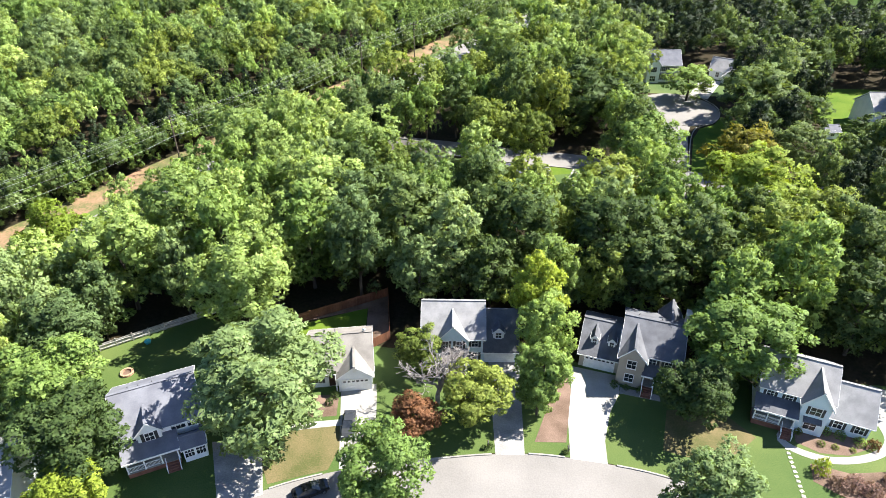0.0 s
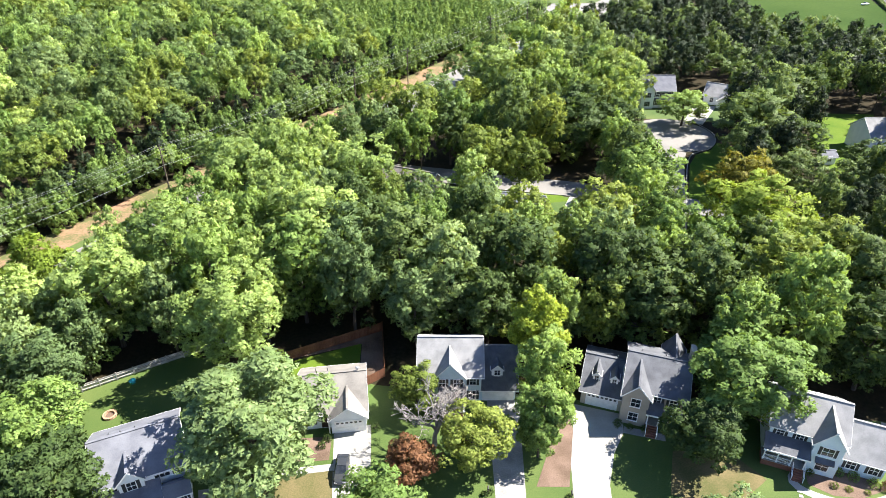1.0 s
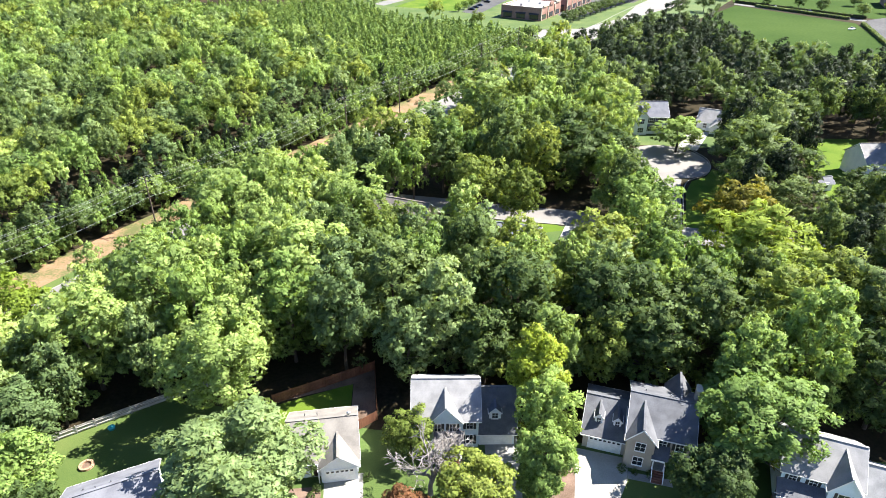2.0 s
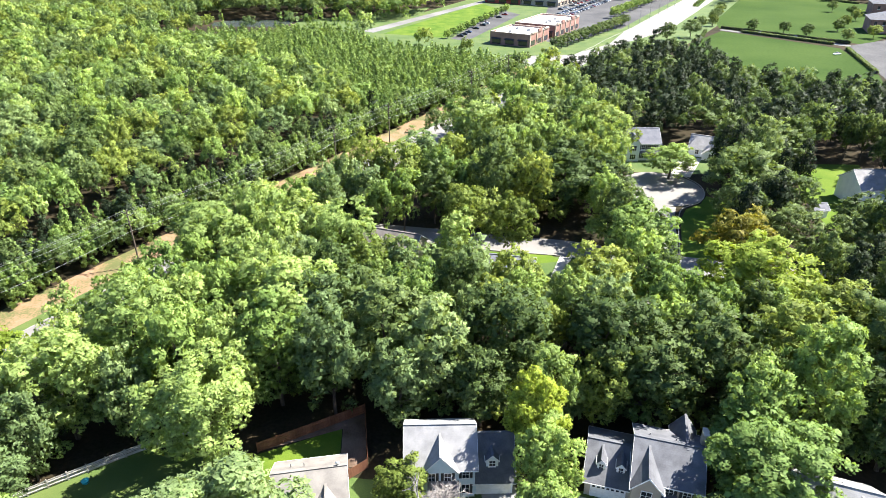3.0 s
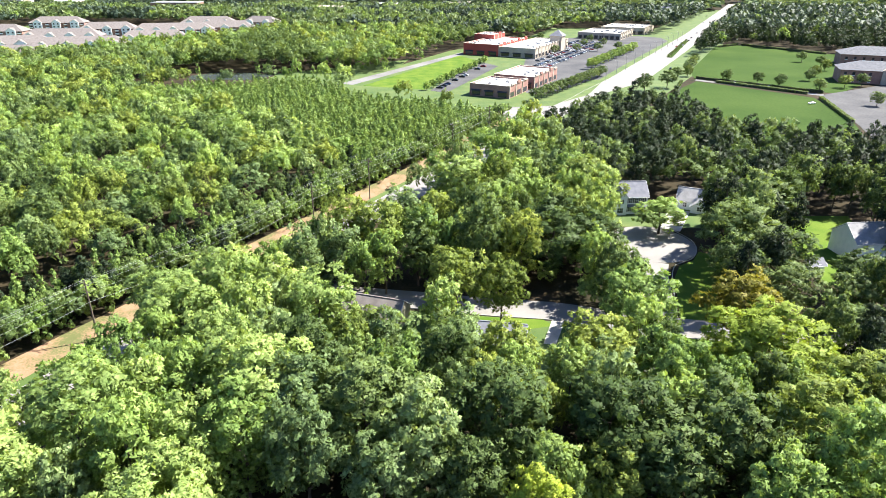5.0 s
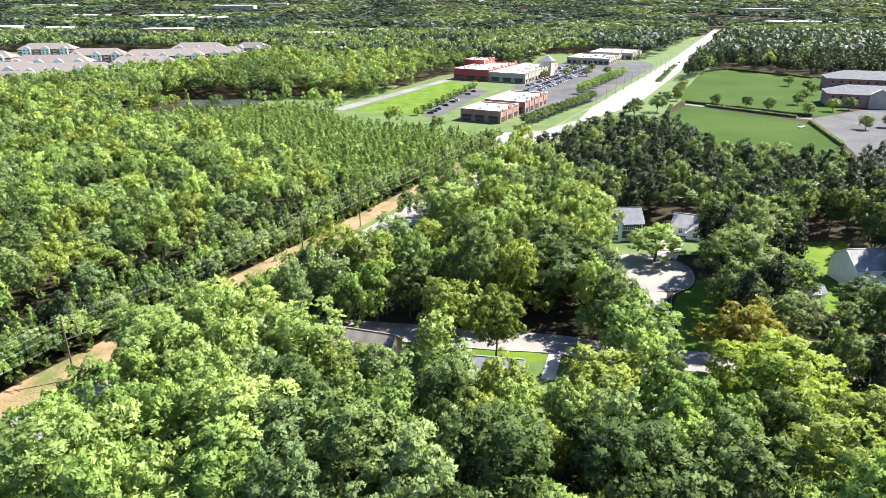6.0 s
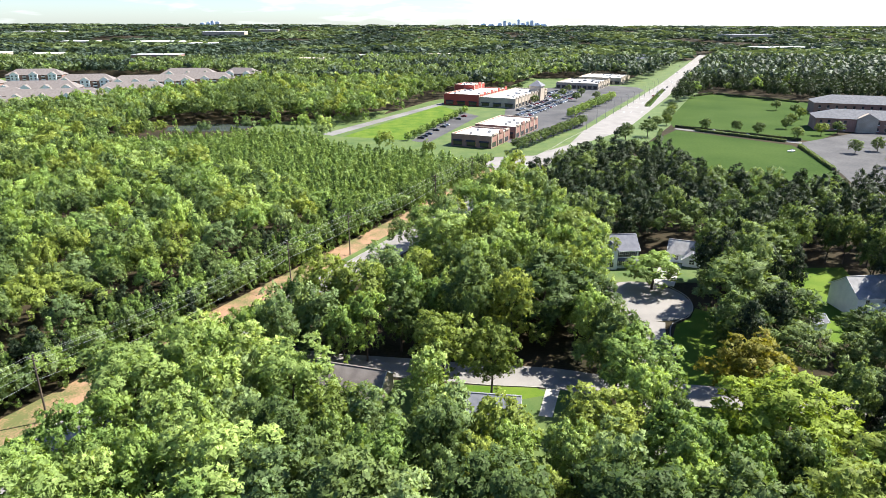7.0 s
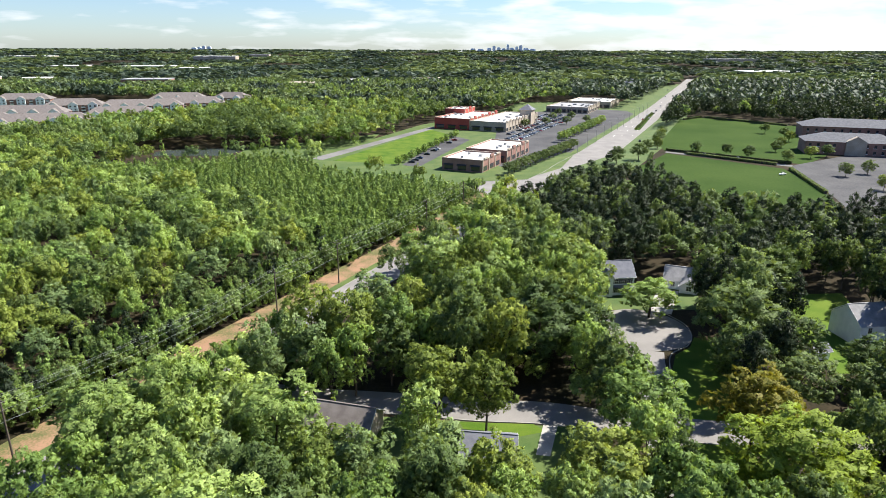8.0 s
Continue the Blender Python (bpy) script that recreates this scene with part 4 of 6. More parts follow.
def quad_mesh(name, quads, mats, index=None, soft=None, tint=None):
    """Loose four-cornered leaves as one mesh; soft gives each its shading normal, tint its tree's own number."""
    n = len(quads)
    if soft is not None:
        face = np.cross(quads[:, 2] - quads[:, 0], quads[:, 3] - quads[:, 1])
        turned = (face * soft).sum(1) < 0
        quads = quads.copy()
        quads[turned] = quads[turned][:, ::-1]
    me = bpy.data.meshes.new(name)
    me.vertices.add(n * 4)
    me.vertices.foreach_set("co", quads.astype(np.float32).ravel())
    me.loops.add(n * 4)
    me.loops.foreach_set("vertex_index", np.arange(n * 4, dtype=np.int32))
    me.polygons.add(n)
    me.polygons.foreach_set("loop_start", np.arange(0, n * 4, 4, dtype=np.int32))
    me.polygons.foreach_set("loop_total", np.full(n, 4, dtype=np.int32))
    for m in mats:
        me.materials.append(m)
    if index is not None:
        me.polygons.foreach_set("material_index", index.astype(np.int32))
    if tint is not None:
        me.attributes.new("tree_tint", "FLOAT", "FACE").data.foreach_set("value", tint.astype(np.float32))
    me.update(calc_edges=True)
    if soft is not None:
        me.normals_split_custom_set_from_vertices(np.repeat(soft, 4, axis=0).astype(np.float32))
    return me


def trunk_mesh(seed, shape):
    """A tapered, slightly bent trunk with limbs, for a tree 20 m high."""
    rng = random.Random(seed)
    g = Geo()
    top = 17.5 if shape in ("pine", "cone") else 13.5
    path = [(rng.uniform(-0.25, 0.25) * i * 0.35, rng.uniform(-0.25, 0.25) * i * 0.35, top * i / 6 - (0.2 if i == 0 else 0)) for i in range(7)]
    g.tube(path, [0.36, 0.29, 0.25, 0.21, 0.17, 0.12, 0.05], 7)
    for i in range(7):
        k = rng.randrange(2, 6)
        o = Vector(path[k])
        a = rng.uniform(0, math.tau)
        n = Vector((math.cos(a), math.sin(a), rng.uniform(0.35, 1.0)))
        ln = rng.uniform(2.5, 4.6)
        g.tube([o, o + n * ln * 0.5 + Vector((0, 0, 0.2)), o + n * ln + Vector((0, 0, 0.9))], [0.12, 0.08, 0.03], 5)
    return g.mesh("trunk", M["bark"])


SHAPES = {"maple": ("round", "oval", "round"), "oak": ("round", "broad", "round"), "poplar": ("oval", "oval", "round"), "lime": ("oval", "round", "broad"),
          "olive": ("round", "broad", "oval"), "grey": ("round", "oval", "oval"), "gold": ("round", "oval", "broad"), "pine": ("pine",) * 3,
          "young_pine": ("cone",) * 3, "rust": ("round",) * 3}
WORDS = {"maple": ("mid-green maple", "maple tree"), "oak": ("dense dark green oak", "oak tree"), "poplar": ("tall pale green poplar", "poplar tree"),
         "lime": ("bright yellow-green leafy tree", "tree"), "olive": ("olive-green broad-leaved tree", "tree"), "grey": ("grey-green broad-leaved tree", "tree"),
         "gold": ("green tree turning gold", "tree"), "pine": ("dark green tall pine with cloud shade in its needle colour", "pine tree"), "young_pine": ("young green pine", "pine tree"),
         "rust": ("small rust-brown leafed tree", "tree")}
_crowns, _trunks, _protos = {}, {}, {}


def proto(kind, var, fine, where):
    """The first tree of a kind, from which the others are copied."""
    key = (kind, var, fine, where)
    if key in _protos:
        return _protos[key], False
    shape = SHAPES[kind][var]
    ck = (kind, var, fine)
    if ck not in _crowns:
        count, size = {2: (8200, 0.56), 1: (3300, 0.80), 0: (1300, 1.25)}[fine]
        if shape in ("pine", "cone"):
            size *= 0.8
        leaves, soft = crown_leaves(100 + 7 * var + 31 * len(shape) + sum(map(ord, kind)), shape, count, size)
        _crowns[ck] = quad_mesh("crown", leaves, [LEAF_FINE[kind] if fine and kind in LEAF_FINE else LEAF[kind]], None, soft)
    if (shape, var) not in _trunks:
        _trunks[(shape, var)] = trunk_mesh(var + len(shape), shape)
    words, cat = WORDS[kind]
    t = base("tree", Matrix(), f"{words} {where}", cat, f"trees {where}")
    part("trunk", _trunks[(shape, var)], None, t)
    part("crown", _crowns[ck], None, t)
    _protos[key] = t
    return t, True


tree_rng = random.Random(11)
planted = []


def plant(kind, x, y, height, radius, fine, where):
    t, first = proto(kind, tree_rng.randrange(3), fine, where)
    m = pose(x, y, 0, tree_rng.uniform(-2, 2), tree_rng.uniform(-2, 2), tree_rng.uniform(0, 360))
    if not first:
        t = copy_thing(t, m)
    t.matrix_basis = m
    t.scale = (radius / 6.5, radius / 6.5, height / 20.0)
    planted.append((x, y, radius))
    return t


# trees set one by one: kind, then x, y, height of the crown's middle, crown radius
YARD = {
    "grey": ((-22.7, 50.8, 8.6, 10.8), (-54.5, 60.2, 9, 6.0), (30.8, 40.2, 8, 6.0)),
    "maple": ((40.6, 64.2, 7.6, 9.4), (-50.6, 50.5, 8, 6.4), (-6.5, 41.8, 7, 6.0), (14.2, 65.2, 11, 4.4), (13.3, 59.2, 8, 4.0), (12.7, 56.9, 5, 3.0)),
    "oak": ((-44.5, 43.2, 7, 6.4), (33.6, 57.3, 6, 4.8)),
    "lime": ((-41.6, 37.4, 5, 4.0), (12.9, 71.7, 13, 5.0)),
    "rust": ((-3.7, 52.8, 3, 3.4),),
    "olive": ((-4.2, 64.6, 4.2, 3.6), (4.0, 55.3, 5, 4.7)),
    "poplar": ((-31.1, 69.9, 12, 7.6),),
}
WOOD = {
    "poplar": ((-52.9, 75.5, 14, 7.4), (-46.6, 84.7, 15, 8.0), (-25.1, 93.2, 15, 8.5), (-44.8, 117.0, 16, 7.0), (-64.5, 72.5, 12, 5.9), (7.3, 192.7, 15, 9.0), (-20.5, 119, 15, 7.5),
               (-50.0, 122.8, 14, 7.6), (-45.0, 131.0, 13, 6.0), (-41.0, 140.0, 12, 5.2), (-33.5, 151.0, 10, 4.6), (-36.2, 107.5, 15, 6.2), (23.9, 185.5, 14, 7.3), (-29.7, 130.2, 13, 6.0)),
    "oak": ((-8.7, 88.6, 14, 7.6), (25.1, 86.3, 14, 7.4), (39.8, 83.9, 14, 7.2), (10.5, 87.8, 14, 7.6), (6.1, 79.7, 10, 5.0), (30.7, 80.7, 11, 7.1), (65.3, 86.4, 13, 7.3), (61.2, 72.4, 11, 6.4),
            (28.9, 154.5, 14, 9.6), (39.5, 158.5, 12, 7.0), (-3.0, 150.0, 13, 5.5), (73.6, 155.0, 14, 9.5), (67.2, 142.1, 13, 6.4), (75.8, 134.8, 9, 6.0), (88.1, 133.2, 9, 5.0), (88.0, 178.0, 14, 10.4), (82.0, 150.0, 12, 7.0), (97.0, 143.0, 8, 6.5), (83.0, 120.0, 8, 6.0)),
    "grey": ((-0.6, 83.6, 14, 6.3), (-5.4, 78.6, 11, 5.6), (-18.6, 91.5, 13, 7.0), (-7.8, 175.4, 13, 7.0), (-19.0, 146.8, 13, 6.0), (4.9, 106.6, 15, 5.9), (-6.2, 107.3, 14, 5.5)),
    "olive": ((63, 92.9, 13, 7.0), (53.3, 83.9, 14, 7.2), (23.0, 79.6, 10, 4.5), (44.5, 190.9, 15, 9.1), (5.3, 132.8, 14, 6.6), (14.7, 131.8, 13, 4.8), (27.8, 104.5, 14, 6.7),
              (-12.7, 108.9, 14, 5.6), (12.8, 106.3, 14, 4.8)),
    "maple": ((40.0, 122.5, 14, 7.6), (64.2, 181.9, 6.5, 7.4), (43.9, 104.4, 6, 4.0)),
    "gold": ((59.3, 121.7, 13, 7.2),),
    "lime": ((-65.0, 78.6, 13, 6.5), (54.8, 104.0, 15, 10.6)),
}
for kind, rows in YARD.items():
    for x, y, zc, r in rows:
        plant(kind, x, y, zc / 0.6 if kind == "pine" else zc + 0.95 * r, r, 2, "in a front yard")
for kind, rows in WOOD.items():
    for x, y, zc, r in rows:
        plant(kind, x, y, zc + (0.9 if y < 100 else 0.6) * r, r, 1 if y < 135 else 0, "in the wood behind the houses")


def side_of_line(x, y):
    """Metres to the right of the kerb beside the power line (left is negative)."""
    ux, uy = 0.4813, 0.8766
    return (x + 66.3) * uy - (y - 121.8) * ux


def inside(x, y, poly):
    hit = False
    for (x0, y0), (x1, y1) in zip(poly, poly[1:] + poly[:1]):
        if (y0 > y) != (y1 > y) and x < (x1 - x0) * (y - y0) / (y1 - y0) + x0:
            hit = not hit
    return hit


CLEAR = [
    [(-26, 108), (36, 104), (36, 120), (-26, 120)],
    [(76, 132), (92, 132), (102, 172), (86, 162)],
    [(-10, 123), (34, 117), (34, 146), (-10, 150)],
    [(38, 106), (62, 106), (66, 140), (76, 165), (76, 192), (44, 192), (44, 165)],
    [(62, 112), (100, 108), (100, 132), (62, 134)],
    [(90, 132), (112, 140), (128, 195), (104, 197), (92, 162)],
    [(46, 187), (90, 187), (93, 213), (46, 210)],
    [(-24, 118), (-4, 116), (-4, 142), (-26, 142)],
    [(-62, 20), (-58, 62), (-42, 76), (-27, 75), (-10.5, 84), (-8, 77), (12, 77), (37, 74), (62, 68), (90, 60), (90, 20)],
]
OPEN_LAND = [
    [(40, 298), (55, 286), (76, 318), (95, 345), (142, 405), (230, 590), (292, 716), (450, 1030), (560, 1250), (690, 1520), (640, 1520), (505, 1240), (240, 745), (140, 545), (80, 420)],
    [(95, 345), (110, 325), (122, 312), (121, 276), (126, 262), (140, 258), (330, 246), (480, 420), (460, 600), (352, 604), (300, 682), (215, 565), (137, 421)],
    [(-53, 384), (-34, 361), (-5, 350), (17.5, 339), (40, 298), (75, 318), (95, 440), (150, 545), (250, 745), (270, 860), (160, 860), (110, 720), (60, 720), (20, 620), (-10, 560), (-50, 430)],
    [(-60, 433), (-50, 425), (30, 605), (18, 612)],
    [(-185, 392), (-142, 398), (-82, 420), (-60, 405), (-50, 425), (-30, 475), (-60, 486), (-100, 480), (-170, 484)],
    [(-350, 455), (-290, 492), (-232, 570), (-182, 660), (-165, 800), (-200, 880), (-520, 880), (-560, 560), (-330, 440)],
]
PLANTATION = [(-190, 372), (-140, 396), (-80, 418), (-48, 380), (-34, 361), (17, 339), (37, 297), (20, 262), (-3, 208), (-17, 221), (-51, 268), (-115, 328)]


def free(x, y, polys):
    return not any(inside(x, y, p) for p in polys)


wood_rng = random.Random(5)
grid = {}
for x, y, r in planted:
    grid.setdefault((int(x // 10), int(y // 10)), []).append((x, y, r))


def crowded(x, y, r, squeeze=0.62):
    gx, gy = int(x // 10), int(y // 10)
    for i in (-2, -1, 0, 1, 2):
        for j in (-2, -1, 0, 1, 2):
            for a, b, c in grid.get((gx + i, gy + j), ()):
                if (a - x) ** 2 + (b - y) ** 2 < ((c + r) * squeeze) ** 2:
                    return True
    return False


near_kinds = ["oak", "poplar", "maple", "olive", "grey", "olive", "maple", "oak", "maple"]
count = 0
for _ in range(9000):
    y = wood_rng.uniform(40, 200)
    x = wood_rng.uniform(-100, 135)
    r = wood_rng.uniform(3.6, 6.4)
    if side_of_line(x, y) < (22 if y < 122 else 15 + r * 0.5 if y < 158 else 38) or abs(x) > 0.62 * y + 30 or not free(x, y, CLEAR) or crowded(x, y, r):
        continue
    kind = near_kinds[wood_rng.randrange(len(near_kinds))] if x > -20 else ("poplar", "maple", "poplar", "maple", "grey")[wood_rng.randrange(5)]
    # dark pines and oaks stand in for cloud shade on this side
    if x > 58:
        kind = ("pine", "oak", "oak", "pine")[wood_rng.randrange(4)]
    grid.setdefault((int(x // 10), int(y // 10)), []).append((x, y, r))
    plant(kind, x, y, r * 2 + wood_rng.uniform(7.5, 10.5), r, 1 if y < 112 else 0, "in the wood behind the houses")
    count += 1
    if count >= 190:
        break


edge = smooth_line([(-66, 60), (-57, 68), (-42, 78.5), (-28, 81.5), (-12, 86), (-6, 79.5), (4, 79), (14, 79.5), (26, 77.5), (38, 76.5), (50, 74), (62, 71), (74, 68), (88, 66)], 2.6)
under_spots = []
for _ in range(900):
    y = wood_rng.uniform(122, 205)
    x = wood_rng.uniform(-60, 60)
    r = wood_rng.uniform(2.2, 3.4)
    if side_of_line(x, y) < 13 or x < 0 and y > 156 or not free(x, y, CLEAR) or crowded(x, y, r, 0.5):
        continue
    grid.setdefault((int(x // 10), int(y // 10)), []).append((x, y, r * 0.6))
    under_spots.append((x, y, 0, r, r * wood_rng.uniform(2.2, 2.9), ("oak", "maple", "olive", "poplar")[len(under_spots) % 4]))
for i, p in enumerate(edge):
    for ahead, kinds in ((wood_rng.uniform(-0.6, 2.5), ("oak", "maple", "poplar", "oak", "olive")), (wood_rng.uniform(4.5, 7), ("oak", "grey", "oak", "maple", "oak")), (wood_rng.uniform(9, 13), ("oak",) * 5)):
        r = wood_rng.uniform(1.8, 3.1)
        under_spots.append((p.x + wood_rng.uniform(-1, 1), p.y + ahead, 0, r, r * wood_rng.uniform(2.0, 2.9), kinds[i % 5]))


def wood(name, spots, kinds, quads, size, label, seed):
    """Many trees joined into one object: spots are rows of x, y, z, radius, height, kind."""
    lib = {}
    for kind in kinds:
        for v in range(4):
            shape = {"pine": "pine", "young_pine": "cone"}.get(kind, "dome")
            lib[kind, v] = crown_leaves(seed + v * 13 + len(kind), shape, quads, size, 0.28)
    rng = np.random.default_rng(seed)
    out, idx, soft, tint = [], [], [], []
    for x, y, z, r, h, kind in spots:
        q, w = lib[kind, int(rng.integers(4))]
        a = rng.uniform(0, math.tau)
        ca, sa, s = math.cos(a), math.sin(a), r / 6.5
        p, v = np.empty_like(q), np.empty_like(w)
        p[..., 0] = (q[..., 0] * ca - q[..., 1] * sa) * s + x
        p[..., 1] = (q[..., 0] * sa + q[..., 1] * ca) * s + y
        p[..., 2] = q[..., 2] * h / 20 + z
        v[:, 0], v[:, 1], v[:, 2] = w[:, 0] * ca - w[:, 1] * sa, w[:, 0] * sa + w[:, 1] * ca, w[:, 2]
        out.append(p)
        soft.append(v)
        idx.append(np.full(len(q), kinds.index(kind)))
        tint.append(np.full(len(q), rng.random()))
    me = quad_mesh(name, np.concatenate(out), [LEAF[k] for k in kinds], np.concatenate(idx), np.concatenate(soft), np.concatenate(tint))
    return tagged(new(name, me), label, "trees", "", "stuff")


wood("undergrowth", under_spots, ["oak", "maple", "poplar", "olive", "grey"], 280, 2.0, "low green saplings and brush along the edges of the wood", 9)
mid_kinds = ["oak", "poplar", "olive", "maple", "grey", "lime", "pine", "young_pine", "far"]
spots = []
for k in range(150):
    for depth in (10.8, 13.6, 17.0):
        u, d = 2.1 * k + wood_rng.uniform(-0.8, 0.8) - 80, depth + wood_rng.uniform(-0.8, 0.8)
        x, y = -66.3 + 0.4813 * u - 0.8766 * d, 121.8 + 0.8766 * u + 0.4813 * d
        r = wood_rng.uniform(1.7, 2.6)
        spots.append((x, y, 0, r, r * wood_rng.uniform(2.4, 3.4) + depth * 0.12, ("young_pine", "maple", "young_pine", "oak", "young_pine", "grey")[wood_rng.randrange(6)]))
        grid.setdefault((int(x // 10), int(y // 10)), []).append((x, y, r * 0.5))
for _ in range(80000):
    y = wood_rng.uniform(60, 470)
    x = wood_rng.uniform(-0.62 * y - 60, 0.62 * y + 40)
    s = side_of_line(x, y)
    plantation = s < -9.5 and inside(x, y, PLANTATION)
    if -9.5 < s < (30 if y < 204 else 14) and y < 345 or abs(x) > 0.68 * y + (44 if x < 0 else 14) or s > 0 and y < 200:
        continue
    if not free(x, y, OPEN_LAND) or not free(x, y, CLEAR):
        continue
    if plantation:
        r, h, kind = wood_rng.uniform(2.4, 4.0), wood_rng.uniform(7.0, 10.5), "young_pine"
    elif s > 0 and x > 48 and y > 196 or x > 150:
        # mostly dark pine, planted in place of cloud shade as well
        r, h, kind = wood_rng.uniform(4.0, 6.2), wood_rng.uniform(14, 19), ("pine", "pine", "pine", "pine", "oak")[wood_rng.randrange(5)]
    elif -22 < s < 0 and y < 330:
        r, h, kind = wood_rng.uniform(2.2, 3.4), wood_rng.uniform(8, 13), ("young_pine", "pine", "oak")[wood_rng.randrange(3)]
    else:
        r, h, kind = wood_rng.uniform(3.4, 6.4), wood_rng.uniform(13, 19.5), ("oak", "grey", "olive", "maple", "maple", "oak", "poplar", "grey", "oak", "maple", "young_pine", "olive")[wood_rng.randrange(12)]
    if crowded(x, y, r, 0.44 if plantation or -22 < s < 0 else 0.64):
        continue
    grid.setdefault((int(x // 10), int(y // 10)), []).append((x, y, r))
    spots.append((x, y, 0, r, h, kind))
near_spots = [s for s in spots if s[1] < 200 and s[3] > 2.6]
brush_spots = [s for s in spots if s[1] < 200 and s[3] <= 2.6]
mid_spots = [s for s in spots if s[1] >= 200]
wood("woodland", near_spots, mid_kinds, 690, 1.3, "dense mixed green woodland beside the power line", 3)
wood("undergrowth", brush_spots, mid_kinds, 220, 2.1, "young pines and saplings beside the power line", 2)
wood("woodland", mid_spots, mid_kinds, 200, 2.1, "dense green woodland with a young pine plantation", 4)


def land_z(x, y):
    r = math.hypot(x, y)
    t = min(1, max(0, (r - 1500) / 3300))
    return 34 * t * t * (3 - 2 * t)


belt_spots, far_spots = [], []
cells = set()
for _ in range(34000):
    y = 470 * (1150 / 470) ** wood_rng.random()
    x = wood_rng.uniform(-0.76, 0.76) * y
    if not free(x, y, OPEN_LAND):
        continue
    pitch = 6.5 if y < 720 else 8.5
    c = (int(x // pitch), int(y // pitch))
    if c in cells:
        continue
    cells.add(c)
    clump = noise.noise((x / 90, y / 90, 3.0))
    # dark kinds in clumps; towards the right they imitate cloud shade
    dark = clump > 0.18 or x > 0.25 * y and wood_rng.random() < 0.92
    if y < 720:
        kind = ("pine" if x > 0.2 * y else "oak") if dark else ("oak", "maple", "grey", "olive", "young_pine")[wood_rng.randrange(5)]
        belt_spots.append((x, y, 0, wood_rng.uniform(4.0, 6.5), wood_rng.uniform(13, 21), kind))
    else:
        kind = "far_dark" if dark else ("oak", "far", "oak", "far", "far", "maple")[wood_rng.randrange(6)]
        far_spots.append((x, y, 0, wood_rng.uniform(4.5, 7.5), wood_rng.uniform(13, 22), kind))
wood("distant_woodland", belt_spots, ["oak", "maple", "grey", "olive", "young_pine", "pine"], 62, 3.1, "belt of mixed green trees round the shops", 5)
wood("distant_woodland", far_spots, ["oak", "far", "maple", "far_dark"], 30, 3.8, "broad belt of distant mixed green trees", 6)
veil_spots = []
for _ in range(9000):
    y = 1150 * (4600 / 1150) ** wood_rng.random()
    x = wood_rng.uniform(-0.76, 0.76) * y
    if noise.noise((x / 260, y / 420, 7.0)) > 0.33 or not free(x, y, OPEN_LAND):
        continue
    r = 6 + y / 260
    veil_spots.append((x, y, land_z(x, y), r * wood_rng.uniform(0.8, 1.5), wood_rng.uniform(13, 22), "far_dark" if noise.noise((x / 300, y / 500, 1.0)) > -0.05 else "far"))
wood("horizon_woodland", veil_spots, ["far", "far_dark"], 11, 7.0, "woods reaching the horizon with blue-green haze in their colour", 8)

# ---------- fences ----------
def fence_run(parent, a, b, height, material, bay=2.4, slats=0):
    """Posts, rails and upright boards, or level slats, from a to b."""
    a, b = Vector((*a, 0)), Vector((*b, 0))
    n = max(1, round((b - a).length / bay))
    turn = math.degrees(math.atan2(b.y - a.y, b.x - a.x))
    step = (b - a).length / n
    for i in range(n + 1):
        p = a.lerp(b, i / n)
        part("post", Geo().box(-0.06, 0.06, -0.06, 0.06, 0, height + 0.08).box(-0.08, 0.08, -0.08, 0.08, height + 0.08, height + 0.11), material, parent, "", pose(p.x, p.y, 0, 0, 0, turn))
    for i in range(n):
        at = pose(*a.lerp(b, i / n), 0, 0, turn)
        if slats:
            for j in range(slats):
                z = 0.10 + (height - 0.12) * j / slats
                part("slat", Geo().box(0.06, step - 0.06, 0.04, 0.065, z, z + (height - 0.12) / slats - 0.07), material, parent, "", at)
        else:
            k = int(step / 0.165)
            for j in range(k):
                u = 0.06 + (step - 0.12) * j / k
                part("board", Geo().box(u, u + (step - 0.12) / k - 0.010, 0.04, 0.062, 0.04, height - 0.04 + 0.03 * math.sin(j * 2.3 + i)), material, parent, "", at)
        for z in (0.35, height - 0.5):
            part("rail", Geo().box(0, step, -0.045, 0.036, z, z + 0.09), material, parent, "", at)


brown = base("fence", Matrix(), "reddish-brown stained board fence round a back yard", "fence")
for a, b in (((-25.8, 73.4), (-18.7, 77.6)), ((-18.7, 77.6), (-11.5, 81.9)), ((-11.5, 81.9), (-9.7, 71.0)), ((-9.7, 71.0), (-12.0, 69.0))):
    fence_run(brown, a, b, 1.85, M["fence_brown"])
grey = base("fence", Matrix(), "weathered grey wooden fence along the wood's edge", "fence")
for a, b in (((-56.0, 63.6), (-46.2, 70.6)), ((-46.2, 70.6), (-38.0, 76.2)), ((-38.0, 76.2), (-30.0, 79.6))):
    fence_run(grey, a, b, 1.45, M["fence_grey"], slats=5)


